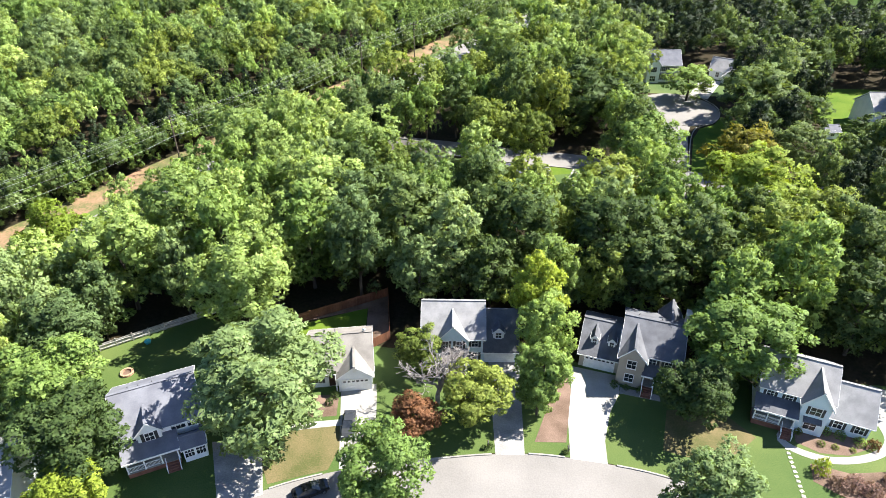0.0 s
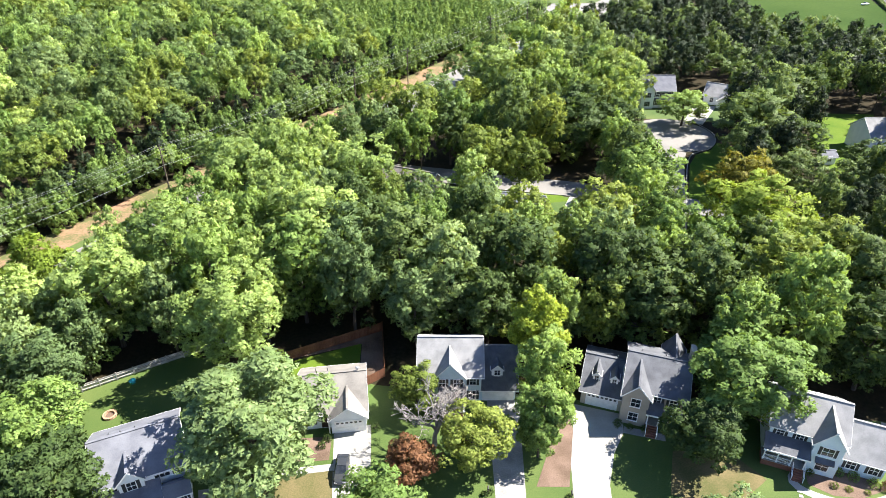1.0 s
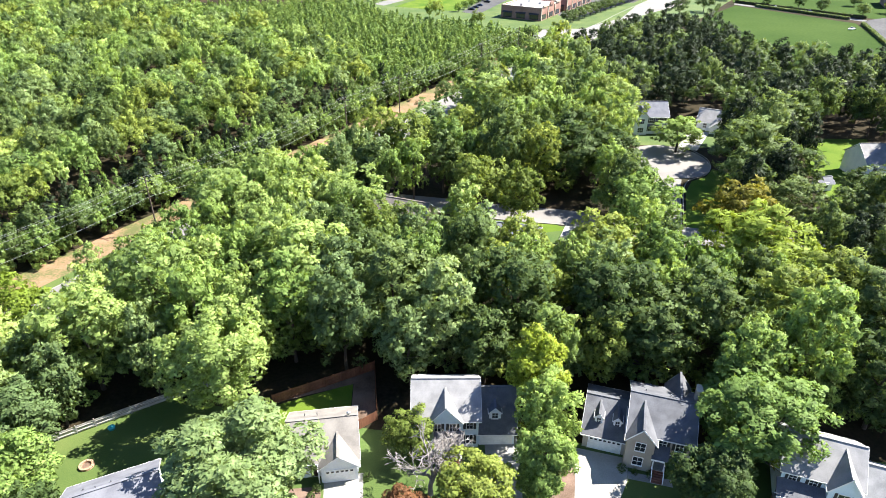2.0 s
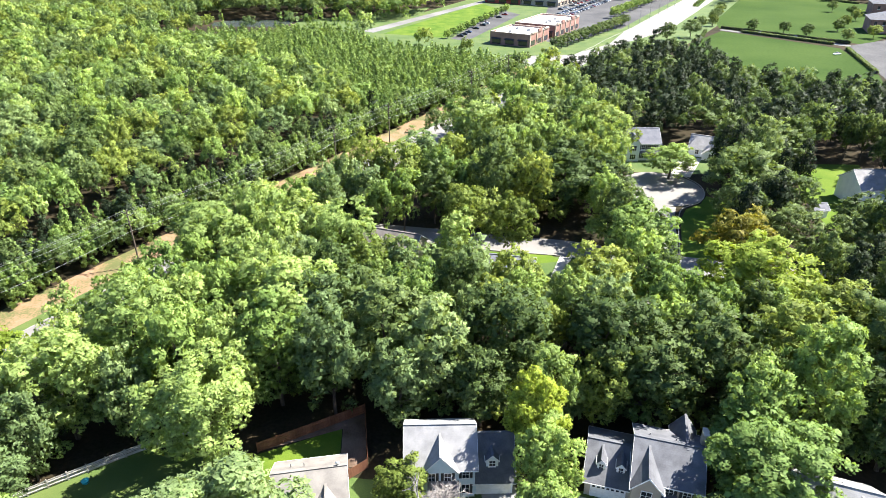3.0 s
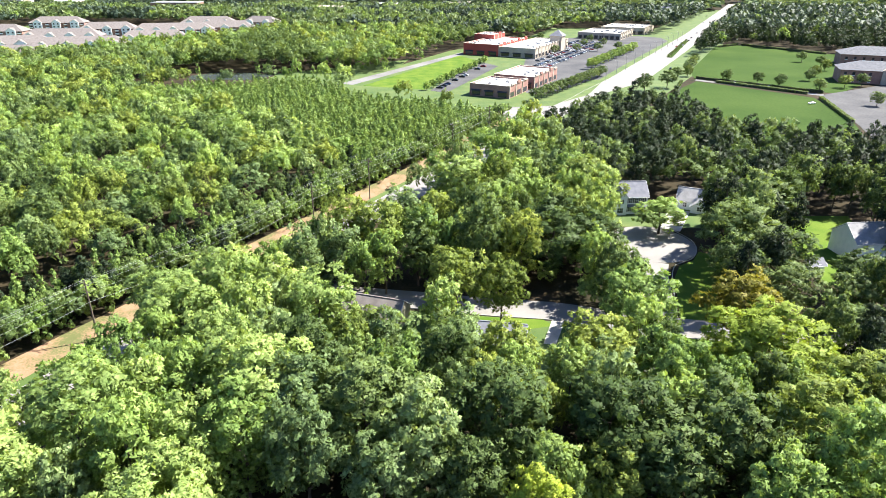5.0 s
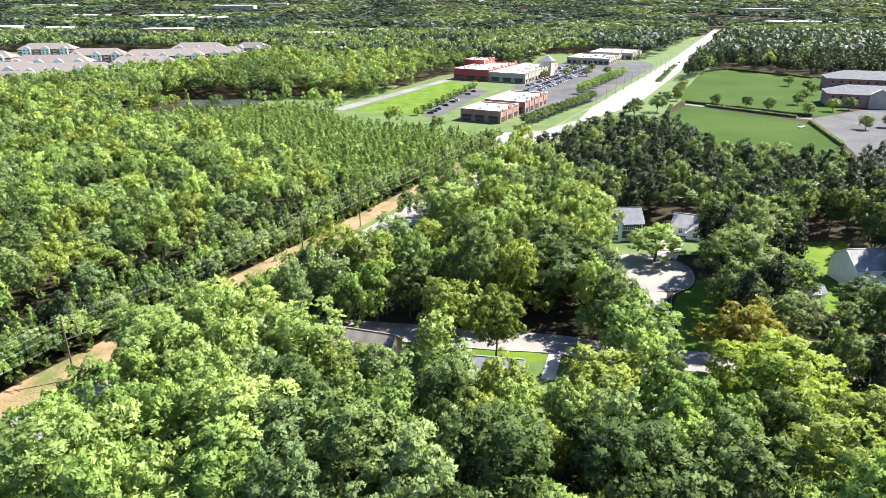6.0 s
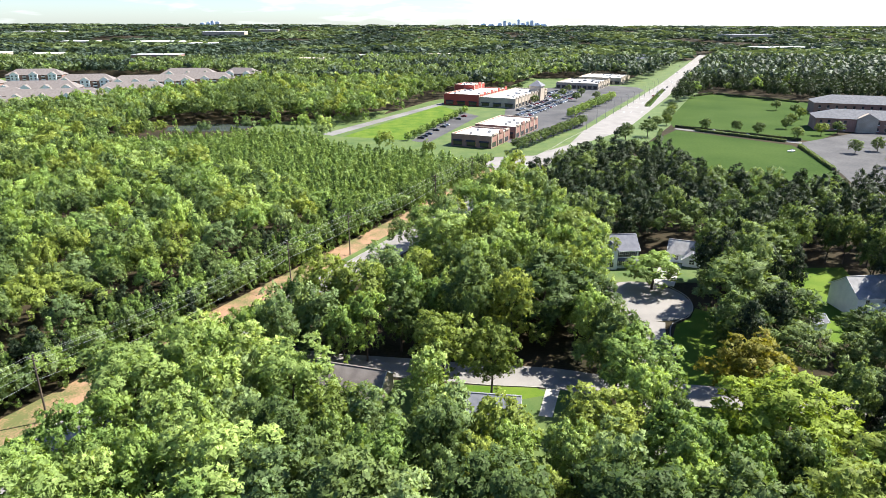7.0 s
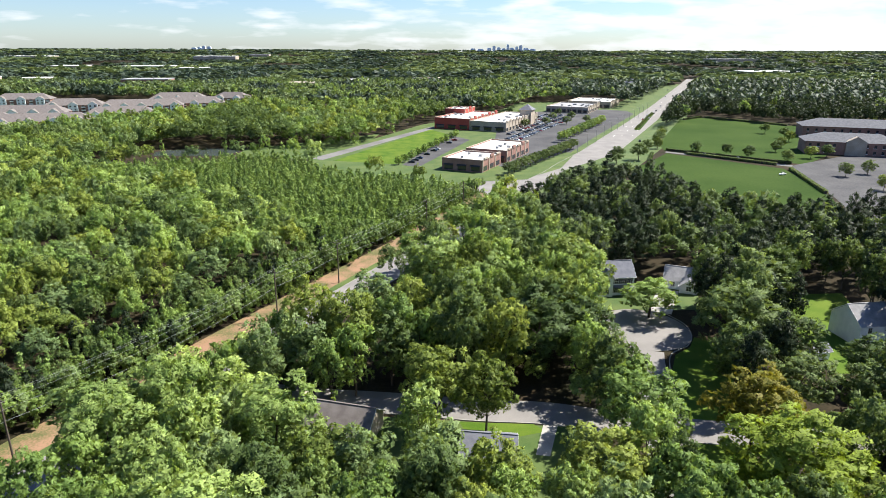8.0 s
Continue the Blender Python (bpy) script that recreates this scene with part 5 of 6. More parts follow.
# ---------- cars ----------
def car_meshes(paint):
    """A saloon 4.6 m long that faces +y: body, glass, wheel and lamps."""
    g = Geo()
    rows = ((-2.28, 0.72, 0.42, 0.74), (-2.10, 0.84, 0.24, 0.96), (-1.2, 0.90, 0.2, 1.0), (0.0, 0.91, 0.2, 0.97), (0.9, 0.90, 0.2, 0.95), (1.75, 0.86, 0.22, 0.84), (2.16, 0.76, 0.26, 0.70), (2.30, 0.60, 0.38, 0.56))
    for y, w, lo, hi in rows:
        g.v += [(-w * 0.9, y, lo), (w * 0.9, y, lo), (w, y, (lo + hi) / 2), (w * 0.96, y, hi - 0.08), (w * 0.82, y, hi), (-w * 0.82, y, hi), (-w * 0.96, y, hi - 0.08), (-w, y, (lo + hi) / 2)]
    n = len(rows)
    g.f += [(i * 8 + k, i * 8 + (k + 1) % 8, (i + 1) * 8 + (k + 1) % 8, (i + 1) * 8 + k) for i in range(n - 1) for k in range(8)]
    g.f += [tuple(range(8)), tuple(range((n - 1) * 8, n * 8))]
    body = g.mesh("body", paint)
    c = Geo()
    ring = ((-1.75, 0.72, 0.97), (-1.05, 0.60, 1.40), (0.15, 0.60, 1.43), (1.05, 0.74, 0.95))
    for y, w, z in ring:
        c.v += [(-w, y, z), (w, y, z), (0.80, y, 0.93), (-0.80, y, 0.93)]
    c.f += [(i * 4 + k, i * 4 + (k + 1) % 4, (i + 1) * 4 + (k + 1) % 4, (i + 1) * 4 + k) for i in range(3) for k in range(4)] + [(0, 1, 2, 3), (12, 13, 14, 15)]
    cabin = c.mesh("cabin_glass", M["glass"])
    r = Geo().slab([(-0.57, -1.02, 1.455), (0.57, -1.02, 1.455), (0.57, 0.12, 1.47), (-0.57, 0.12, 1.47)], 0.06)
    return body, cabin, r.mesh("roof_panel", paint)


_wheel = {}


def wheel_mesh():
    if not _wheel:
        _wheel["tyre"] = Geo().tube([(-0.1, 0, 0), (-0.08, 0, 0), (0.08, 0, 0), (0.1, 0, 0)], [0.27, 0.33, 0.33, 0.27], 14).mesh("wheel", M["tyre"])
        _wheel["rim"] = Geo().tube([(-0.108, 0, 0), (0.108, 0, 0)], [0.2, 0.2], 10).mesh("rim", M["metal"])
    return _wheel["tyre"], _wheel["rim"]


_car_protos = {}


def car(colour, m, label, group="", lamps=False):
    if colour not in _car_protos:
        _car_protos[colour] = car_meshes(PAINT[colour])
    body, cabin, roof = _car_protos[colour]
    c = base("car", m, label, "car", group)
    part("body", body, None, c)
    part("cabin_glass", cabin, None, c)
    part("roof_panel", roof, None, c)
    tyre, rim = wheel_mesh()
    for x in (-0.8, 0.8):
        for y in (-1.4, 1.42):
            w = part("wheel", tyre, None, c, "", pose(x, y, 0.33))
            if lamps:
                part("rim", rim, None, w)
    if lamps:
        for s in (-1, 1):
            part("headlight", Geo().box(s * 0.55 - 0.16, s * 0.55 + 0.16, 2.1, 2.24, 0.52, 0.66), M["lamp_glass"], c)
            part("tail_light", Geo().box(s * 0.58 - 0.15, s * 0.58 + 0.15, -2.27, -2.15, 0.62, 0.76), M["tail_glass"], c)
            part("door_mirror", Geo().box(s * 0.92 - 0.1, s * 0.92 + 0.1, 0.62, 0.74, 0.93, 1.06), PAINT[colour], c)
    return c


car("grey", pose(-12.9, 53.0, 0.04, 0, 0, 184), "dark grey saloon car parked on a driveway", "", True)
car("black", pose(-15.6, 42.6, 0.03, 0, 0, -62), "dark blue-black saloon car parked along the kerb", "", True)


# ---------- shrubs and small things in the yards ----------
def bush_mesh(seed, mat, count=420, size=0.17):
    rng = np.random.default_rng(seed)
    d = rng.normal(size=(count, 3))
    d[:, 2] = np.abs(d[:, 2])
    d /= np.linalg.norm(d, axis=1, keepdims=True)
    lob = 1 + 0.16 * np.sin(4 * np.arctan2(d[:, 1], d[:, 0]) + seed) * (1 - d[:, 2])
    pos = d * (lob * rng.uniform(0.72, 1.05, count))[:, None]
    return quad_mesh("leaves", leaf_quads(rng, pos, d + rng.normal(size=(count, 3)) * 0.5, size), [mat])


def twig_mesh():
    g, rng = Geo(), random.Random(2)
    for _ in range(7):
        a, b = rng.uniform(0, 6.28), rng.uniform(0.2, 0.5)
        g.tube([(0, 0, -0.02), (math.cos(a) * b * 0.6, math.sin(a) * b * 0.6, 0.45), (math.cos(a) * b * 1.2, math.sin(a) * b * 1.2, 0.8)], [0.03, 0.02, 0.01], 5)
    return g.mesh("stem_cluster", M["bark"])


_bush = {}


def shrub(kind, x, y, r, h, label):
    if kind not in _bush:
        _bush[kind] = bush_mesh(sum(map(ord, kind)), LEAF_FINE[kind])
    if "twig" not in _bush:
        _bush["twig"] = twig_mesh()
    s = base("shrub", pose(x, y, 0.03, 0, 0, (x * 77 + y * 31) % 360), label, "shrub", "shrubs in the front gardens")
    part("leaves", _bush[kind], None, s)
    part("stem_cluster", _bush["twig"], None, s)
    s.scale = (r, r, h)


for x, y, r, h in ((48.9, 57.6, 0.85, 1.2), (50.3, 56.9, 0.9, 1.25), (51.6, 56.5, 0.7, 1.0), (53.2, 55.9, 0.8, 1.1), (55.4, 54.9, 0.85, 1.1)):
    shrub("maple", x, y, r, h, "rounded clipped green shrub in a mulch bed")
for x, y, r, h in ((47.9, 56.3, 0.6, 0.8), (50.2, 54.4, 0.55, 0.7), (51.8, 54.0, 0.5, 0.6), (54, 53.6, 0.45, 0.5)):
    shrub("olive", x, y, r, h, "low olive shrub in a mulch bed")
shrub("rust", 56.9, 54.4, 1.0, 1.3, "reddish leafy shrub beside the path")
shrub("lime", 48.3, 50.1, 1.1, 2.6, "upright golden-green conical shrub")
for x, y, r in ((49.6, 47.7, 1.4), (51.6, 48.0, 1.5), (53.3, 47.2, 1.3)):
    shrub("pink", x, y, r, 1.7, "pink flowering shrub in an island bed")
for x, y, r in ((57.3, 48.6, 2.0), (59, 46.8, 2.2)):
    shrub("pink", x, y, r, 2.8, "large faded pink flowering shrub")
for x, y, r, h in ((-9.6, 60.4, 0.75, 1.1), (-15.9, 58.2, 0.7, 1.2), (-16.4, 56.9, 0.6, 1.0), (24.4, 63.3, 0.7, 1.0), (27.9, 62.4, 0.65, 0.9), (26.0, 62.8, 0.5, 0.8)):
    shrub("oak", x, y, r, h, "dark green rounded shrub against the house")
for x, y in ((5.6, 50.6), (6.3, 51.0), (16.2, 50.8)):
    shrub("oak", x, y, 0.5, 0.7, "small green shrub at a mailbox")


def mailbox(x, y):
    b = base("mailbox", pose(x, y, 0.0, 0, 0, 180), "dark mailbox on a wooden post by the kerb", "mailbox", "mailboxes along the kerb")
    part("post", Geo().box(-0.05, 0.05, -0.05, 0.05, -0.02, 1.0).box(-0.05, 0.05, -0.35, 0.2, 0.93, 1.0), M["pole"], b)
    pts = [(0.1 * math.cos(a), 1.17 + 0.1 * math.sin(a)) for a in [k * math.pi / 6 for k in range(7)]]
    prof = [(-0.1, 1.0), (0.1, 1.0)] + pts
    g = Geo().add([(u, y, z) for y in (-0.38, 0.14) for u, z in prof], [tuple(range(9)), tuple(range(17, 8, -1))] + [(i, (i + 1) % 9, 9 + (i + 1) % 9, 9 + i) for i in range(9)])
    part("box", g, M["shutter"], b)
    part("flag", Geo().box(0.105, 0.115, -0.2, -0.16, 1.1, 1.36), M["red_wall"], b, "red signal flag")


mailbox(6.0, 50.7)
mailbox(16.4, 50.6)

bare = base("tree", pose(-1.1, 58.2, 0), "leafless pale grey tree with spreading twigs", "tree")


def branch(g, rng, p, d, ln, r, depth):
    q = p + d * ln
    g.tube([p, p.lerp(q, 0.5) + Vector((rng.uniform(-1, 1), rng.uniform(-1, 1), 0.3)) * ln * 0.06, q], [r, r * 0.8, r * 0.55], 5 if depth < 2 else 3)
    if depth < 6:
        for _ in range(4 if depth < 2 else 3 if depth < 4 else 2):
            n = (d + Vector((rng.gauss(0, 0.55), rng.gauss(0, 0.55), rng.gauss(0.12, 0.3)))).normalized()
            branch(g, rng, p.lerp(q, rng.uniform(0.6, 1.0)), n, ln * rng.uniform(0.58, 0.78), max(0.022, r * 0.60), depth + 1)


bare_geo = Geo()
branch(bare_geo, random.Random(4), Vector((0, 0, -0.1)), Vector((0.05, 0, 1)), 2.5, 0.2, 0)
bare.scale = (2.1, 2.1, 1.55)
part("branches", bare_geo, M["pale_twig"], bare)

pit = base("fire_pit", pose(-47.7, 60.7, 0.012), "round brick fire pit on a back lawn", "fire pit")
for k in range(14):
    part("block", Geo().box(0.62, 0.95, -0.19, 0.19, 0, 0.32), M["terracotta"], pit, "", pose(0, 0, 0, 0, 0, k * 360 / 14))
part("ash_bed", Geo().tube([(0, 0, 0), (0, 0, 0.08)], [0.6, 0.6], 16), M["straw"], pit)
tub = base("toy_pool", pose(-47.6, 67.4, 0.012), "small teal plastic tub by the fence", "toy")
part("shell", Geo().tube([(0, 0, 0), (0, 0, 0.35), (0, 0, 0.4)], [0.42, 0.48, 0.5], 14), M["teal"], tub)
part("rim", Geo().tube([(0, 0, 0.4), (0, 0, 0.44)], [0.53, 0.53], 14), M["teal"], tub)
stone_mesh = Geo().slab([(-0.24, -0.2, 0.06), (0.26, -0.17, 0.06), (0.22, 0.2, 0.06), (-0.2, 0.22, 0.06)], 0.06).mesh("stepping_stone", M["stone"])
for k in range(14):
    s = new("stepping_stone", stone_mesh)
    s.matrix_basis = pose(45.4 - k * 0.07, 53.4 - k * 0.72, 0.012, 0, 0, (k * 53) % 40 - 20)
    tagged(s, "pale flat stepping stone set in the lawn", "stepping stone", "stepping stones across the lawn")


# ---------- power line ----------
POLES = [(-90.3, 84.0), (-66.6, 126.5), (-33.8, 187.0), (-20.2, 212.0), (8.0, 263.5), (25.0, 297.0)]
TILT = math.degrees(math.atan2(0.8766, 0.4813)) - 90


def utility_pole(x, y):
    p = base("utility_pole", pose(x, y, 0, 0, 0, TILT), "tall brown wooden utility pole with crossarms", "utility pole", "poles of the power line")
    part("shaft", Geo().tube([(0, 0, -0.2), (0, 0, 7), (0, 0, 13.4)], [0.19, 0.16, 0.12], 9), M["pole"], p)
    part("crossarm", Geo().box(-1.5, 1.5, -0.17, -0.07, 12.5, 12.65), M["pole"], p)
    part("crossarm", Geo().box(-0.9, 0.9, -0.17, -0.07, 10.9, 11.02), M["pole"], p)
    for u in (-1.4, -0.6, 0.6, 1.4):
        part("insulator", Geo().tube([(u, -0.12, 12.65), (u, -0.12, 12.72), (u, -0.12, 12.84)], [0.05, 0.07, 0.03], 7), M["metal"], p)


for x, y in POLES:
    utility_pole(x, y)
wires = base("power_line", Matrix(), "thin overhead wires sagging between the poles", "cable")
ca, sa = math.cos(radians(TILT)), math.sin(radians(TILT))
for u, z in ((-1.4, 12.84), (-0.6, 12.84), (1.4, 12.84), (0.8, 11.05), (0.1, 8.6)):
    for (x0, y0), (x1, y1) in zip(POLES, POLES[1:]):
        pts = []
        for k in range(13):
            t = k / 12
            pts.append((x0 + (x1 - x0) * t + u * ca, y0 + (y1 - y0) * t + u * sa, z - 3.2 * t * (1 - t) * (1.2 if z < 9 else 1) * (math.hypot(x1 - x0, y1 - y0) / 48) ** 2))
        part("wire", Geo().tube(pts, [0.011 if z > 9 else 0.018] * 13, 4), M["wire"], wires)


# ---------- shops, school and fields beyond the wood ----------
sheet("lawn", [(-53, 384), (-34, 361), (-5, 350), (17.5, 339), (40, 298), (55, 286), (142, 405), (230, 552), (300, 700), (440, 1000), (590, 1290), (500, 1275), (240, 790), (270, 870), (150, 870), (100, 740), (15, 620), (-62, 440)],
      0.02, M["lawn"], "grass verges round the shops and the main road", "lawn")
sheet("lawn", [(-228, 405), (-216, 445), (-206, 510), (-170, 560), (-138, 610), (-160, 800), (-200, 880), (-520, 880), (-560, 560), (-330, 440)],
      0.02, M["lawn"], "mown grass round the apartment buildings", "lawn")
main_left = [(30, 350), (42, 361), (66, 365), (80, 388), (93, 413), (121, 461), (158, 532), (199, 609), (257, 722), (294, 793), (515, 1236), (648, 1506)]
main_right = [(672, 1506), (550, 1250), (445, 1037), (338, 831), (283, 722), (243, 642), (190, 541), (142, 450), (93, 392), (60, 326), (40, 330)]
sheet("road", main_left + main_right, 0.045, M["asphalt"], "wide pale multi-lane road running to the horizon", "road")
sheet("median", [(199, 576), (203, 574), (268, 712), (264, 715)], 0.16, M["turf"], "narrow planted median island", "median", thick=0.14)
for i in range(14):
    t = i / 13
    shrub("oak", 202 + 62 * t, 580 + 128 * t, 1.8, 2.6, "dark shrub on the road median")
kerb([Vector((x, y, 0)) for x, y in main_left[1:9]], "pale kerb of the main road")
kerb([Vector((x, y, 0)) for x, y in main_right[3:9]], "pale kerb of the main road")
for i in range(22):
    t = i / 22
    g = Geo().box(-0.1, 0.1, 0, 9, 0.046, 0.052)
    for off in (-0.5, 5.5, 14.5):
        m = new("lane_marking", g.mesh("lane_marking", M["marking"]))
        m.matrix_basis = pose(168 + 348 * t + off, 536 + 700 * t, 0, 0, 0, -26.4)
        tagged(m, "white painted lane dash", "road marking", "", "structure")

sheet("field", [(142, 404), (147, 410), (177, 450), (224, 391), (206, 322), (172, 244), (119, 244), (114, 262), (117, 300), (106, 314)], 0.03, M["turf"], "mown green playing field", "field")
sheet("field", [(184, 478), (194, 505), (276, 662), (304, 680), (352, 604), (420, 590), (300, 455), (246, 404), (180, 462)], 0.03, M["turf"], "wide mown green school field", "field")
sheet("lane", [(177, 453), (179.5, 458), (236, 402), (233, 396)], 0.05, M["asphalt_far"], "narrow lane between hedges", "road")
sheet("car_park", [(228, 392), (237, 402), (300, 440), (330, 430), (330, 236), (174, 238), (206, 318)], 0.05, M["lot"], "asphalt school car park", "car park")


def hedge(x0, y0, x1, y1, w, h):
    ln = math.hypot(x1 - x0, y1 - y0)
    rng = np.random.default_rng(int(abs(x0) * 7 + y0))
    n = int(ln * 26)
    pos = np.stack([rng.uniform(0, ln, n), rng.uniform(-w / 2, w / 2, n), rng.uniform(0.1, h, n)], 1)
    side = rng.random(n)
    pos[:, 2] = np.where(side < 0.4, h + rng.normal(0, 0.06, n), pos[:, 2])
    pos[:, 1] = np.where(side > 0.7, w / 2, np.where(side > 0.4, -w / 2, pos[:, 1]))
    nrm = np.stack([rng.normal(0, 0.5, n), np.sign(pos[:, 1]) * (side >= 0.4), np.where(side < 0.4, 1.0, 0.2)], 1) + rng.normal(0, 0.3, (n, 3))
    b = base("hedge", pose(x0, y0, 0.03, 0, 0, math.degrees(math.atan2(y1 - y0, x1 - x0))), "clipped dark green hedge", "hedge", "hedges round the fields")
    part("leaves", quad_mesh("leaves", leaf_quads(rng, pos, nrm, 0.7), [LEAF["oak"]]), None, b)
    part("inner_growth", Geo().box(0.1, ln - 0.1, -w * 0.28, w * 0.28, 0, h * 0.85), M["bark"], b)


for seg in ((181, 462, 238, 406), (188, 445, 226, 402), (147, 404, 165, 446), (206, 324, 226, 388), (276, 654, 303, 674), (306, 672, 350, 600)):
    hedge(*seg, 1.8, 1.7)


def flat_shop(x, y, turn, w, d, h, wall, roof, label, bays, tower=False):
    """A flat-roofed shop: walls with parapet, roof deck, shop windows, roof units."""
    b = base("shop_building", pose(x, y, 0, 0, 0, turn), label, "shop")
    for q in (Geo().box(0, w, 0, 0.5, 0, h), Geo().box(0, w, d - 0.5, d, 0, h), Geo().box(0, 0.5, 0.5, d - 0.5, 0, h), Geo().box(w - 0.5, w, 0.5, d - 0.5, 0, h)):
        part("wall", q, M[wall], b)
    part("roof", Geo().box(0.5, w - 0.5, 0.5, d - 0.5, h - 1.2, h - 0.7), M[roof], b, "pale flat roof membrane")
    part("coping", Geo().box(-0.1, w + 0.1, -0.1, 0.6, h, h + 0.2).box(-0.1, w + 0.1, d - 0.6, d + 0.1, h, h + 0.2).box(-0.1, 0.6, 0.6, d - 0.6, h, h + 0.2)
         .box(w - 0.6, w + 0.1, 0.6, d - 0.6, h, h + 0.2), M["stucco"], b)
    for i in range(bays):
        u = w * (i + 0.5) / bays
        part("shop_window", Geo().box(u - w / bays * 0.32, u + w / bays * 0.32, -0.06, 0.02, 0.5, 3.2), M["glass"], b)
        part("awning", Geo().slab([(u - w / bays * 0.36, -1.3, 3.3), (u + w / bays * 0.36, -1.3, 3.3), (u + w / bays * 0.36, 0, 4.0), (u - w / bays * 0.36, 0, 4.0)], 0.1), M["shutter"], b)
    n = max(2, int(d / 8))
    for i in range(n):
        v = d * (i + 0.5) / n
        part("shop_window", Geo().box(w - 0.02, w + 0.06, v - d / n * 0.3, v + d / n * 0.3, 0.5, 3.2), M["glass"], b)
        part("pilaster", Geo().box(w, w + 0.35, v - d / n * 0.5, v - d / n * 0.5 + 0.9, 0, h + 0.4), M["stucco"], b)
        part("parapet", Geo().box(w - 0.45, w + 0.5, v - d / n * 0.26, v + d / n * 0.26, h + 0.2, h + 1.1 + (i % 2) * 0.6), M[wall if i % 2 else "stucco"], b)
    rng = random.Random(int(x + y))
    for i in range(max(3, int(w * d / 260))):
        u, v = rng.uniform(4, w - 6), rng.uniform(4, d - 6)
        part("roof_unit", Geo().box(u, u + rng.uniform(1.5, 3), v, v + rng.uniform(1.5, 3), h - 0.7, h + 0.6), M["hvac"], b)
    if tower:
        part("tower", Geo().box(w - 9, w + 2, d * 0.7, d * 0.7 + 11, 0, h + 5), M["stucco"], b)
        part("tower_roof", Geo().add([(w - 10, d * 0.7 - 1, h + 5), (w + 3, d * 0.7 - 1, h + 5), (w + 3, d * 0.7 + 12, h + 5), (w - 10, d * 0.7 + 12, h + 5), (w - 3.5, d * 0.7 + 5.5, h + 10)],
                                     [(0, 1, 4), (1, 2, 4), (2, 3, 4), (3, 0, 4), (3, 2, 1, 0)]), M["shingle_mid"], b)
    return b


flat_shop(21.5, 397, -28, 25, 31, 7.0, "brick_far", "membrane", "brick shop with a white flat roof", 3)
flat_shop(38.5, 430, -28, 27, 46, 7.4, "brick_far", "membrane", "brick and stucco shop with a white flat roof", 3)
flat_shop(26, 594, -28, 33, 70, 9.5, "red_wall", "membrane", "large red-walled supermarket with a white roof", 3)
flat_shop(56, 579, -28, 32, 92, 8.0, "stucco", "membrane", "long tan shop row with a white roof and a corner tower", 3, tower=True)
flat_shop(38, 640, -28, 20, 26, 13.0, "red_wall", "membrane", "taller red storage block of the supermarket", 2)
flat_shop(156, 738, -28, 46, 62, 6.5, "stucco", "grey_roof", "low shop row with a pale grey roof", 8)
flat_shop(196, 800, -28, 50, 60, 7.5, "stucco", "membrane", "low shop row with a white roof", 6)
sheet("car_park", [(56, 405), (66, 400), (112, 455), (150, 530), (246, 712), (250, 745), (230, 765), (130, 735), (104, 640), (76, 560), (66, 500)], 0.035, M["lot"], "busy asphalt shopping car park", "car park")
sheet("lawn", [(-45, 429), (-6, 415), (38, 545), (22, 585)], 0.03, M["lush"], "bright green empty grass plot", "lawn")
sheet("lane", [(-60, 438), (-52, 432), (30, 600), (24, 606)], 0.04, M["asphalt_far"], "service lane beside the grass plot", "road")
sheet("lane", [(-2, 412), (8, 405), (50, 520), (36, 548)], 0.045, M["lot"], "strip of parking beside the grass plot", "car park")
sheet("verge", [(50, 372), (64, 366), (92, 398), (116, 455), (108, 456), (76, 410)], 0.05, M["lawn"], "grassy verge beside the main road", "lawn")
sheet("clearing", [(-112, 446), (-60, 434), (-30, 490), (-20, 560), (-60, 520), (-110, 480)], 0.03, M["lawn"], "rough cleared ground with weeds", "ground")
sheet("pond", [(-164, 452), (-118, 450), (-112, 470), (-126, 482), (-156, 481), (-168, 468)], 0.05, M["pond"], "still grey-green pond", "pond")

lot_rng = random.Random(21)
cols = ["white", "black", "grey", "silver", "red", "navy", "silver", "white", "grey", "black"]
n_cars = 0
LOT = [(86, 560), (76, 520), (108, 478), (150, 545), (205, 655), (200, 700), (160, 722), (134, 690)]
for row in range(12):
    for k in range(90):
        u, v = 2 + row * 8.2, -110 + k * 2.9
        x, y = 78 + u * 0.883 + v * 0.469, 575 - u * 0.469 + v * 0.883
        if n_cars > 150 or not inside(x, y, LOT) or lot_rng.random() < 0.36 or k % 13 == 0:
            continue
        car(cols[lot_rng.randrange(10)], pose(x, y, 0.04, 0, 0, 62 + (180 if lot_rng.random() < 0.5 else 0)), "car parked at the shops", "cars in the car park")
        n_cars += 1
for k in range(14):
    if lot_rng.random() < 0.75:
        car(cols[lot_rng.randrange(10)], pose(48 + k * 1.55 + 3, 406 + k * 3.0, 0.04, 0, 0, 62), "car parked beside the brick shop", "cars in the car park")
    if lot_rng.random() < 0.6:
        car(cols[lot_rng.randrange(10)], pose(4 + k * 2.6, 420 + k * 7.4, 0.05, 0, 0, 70), "car parked beside the grass plot", "cars in the car park")
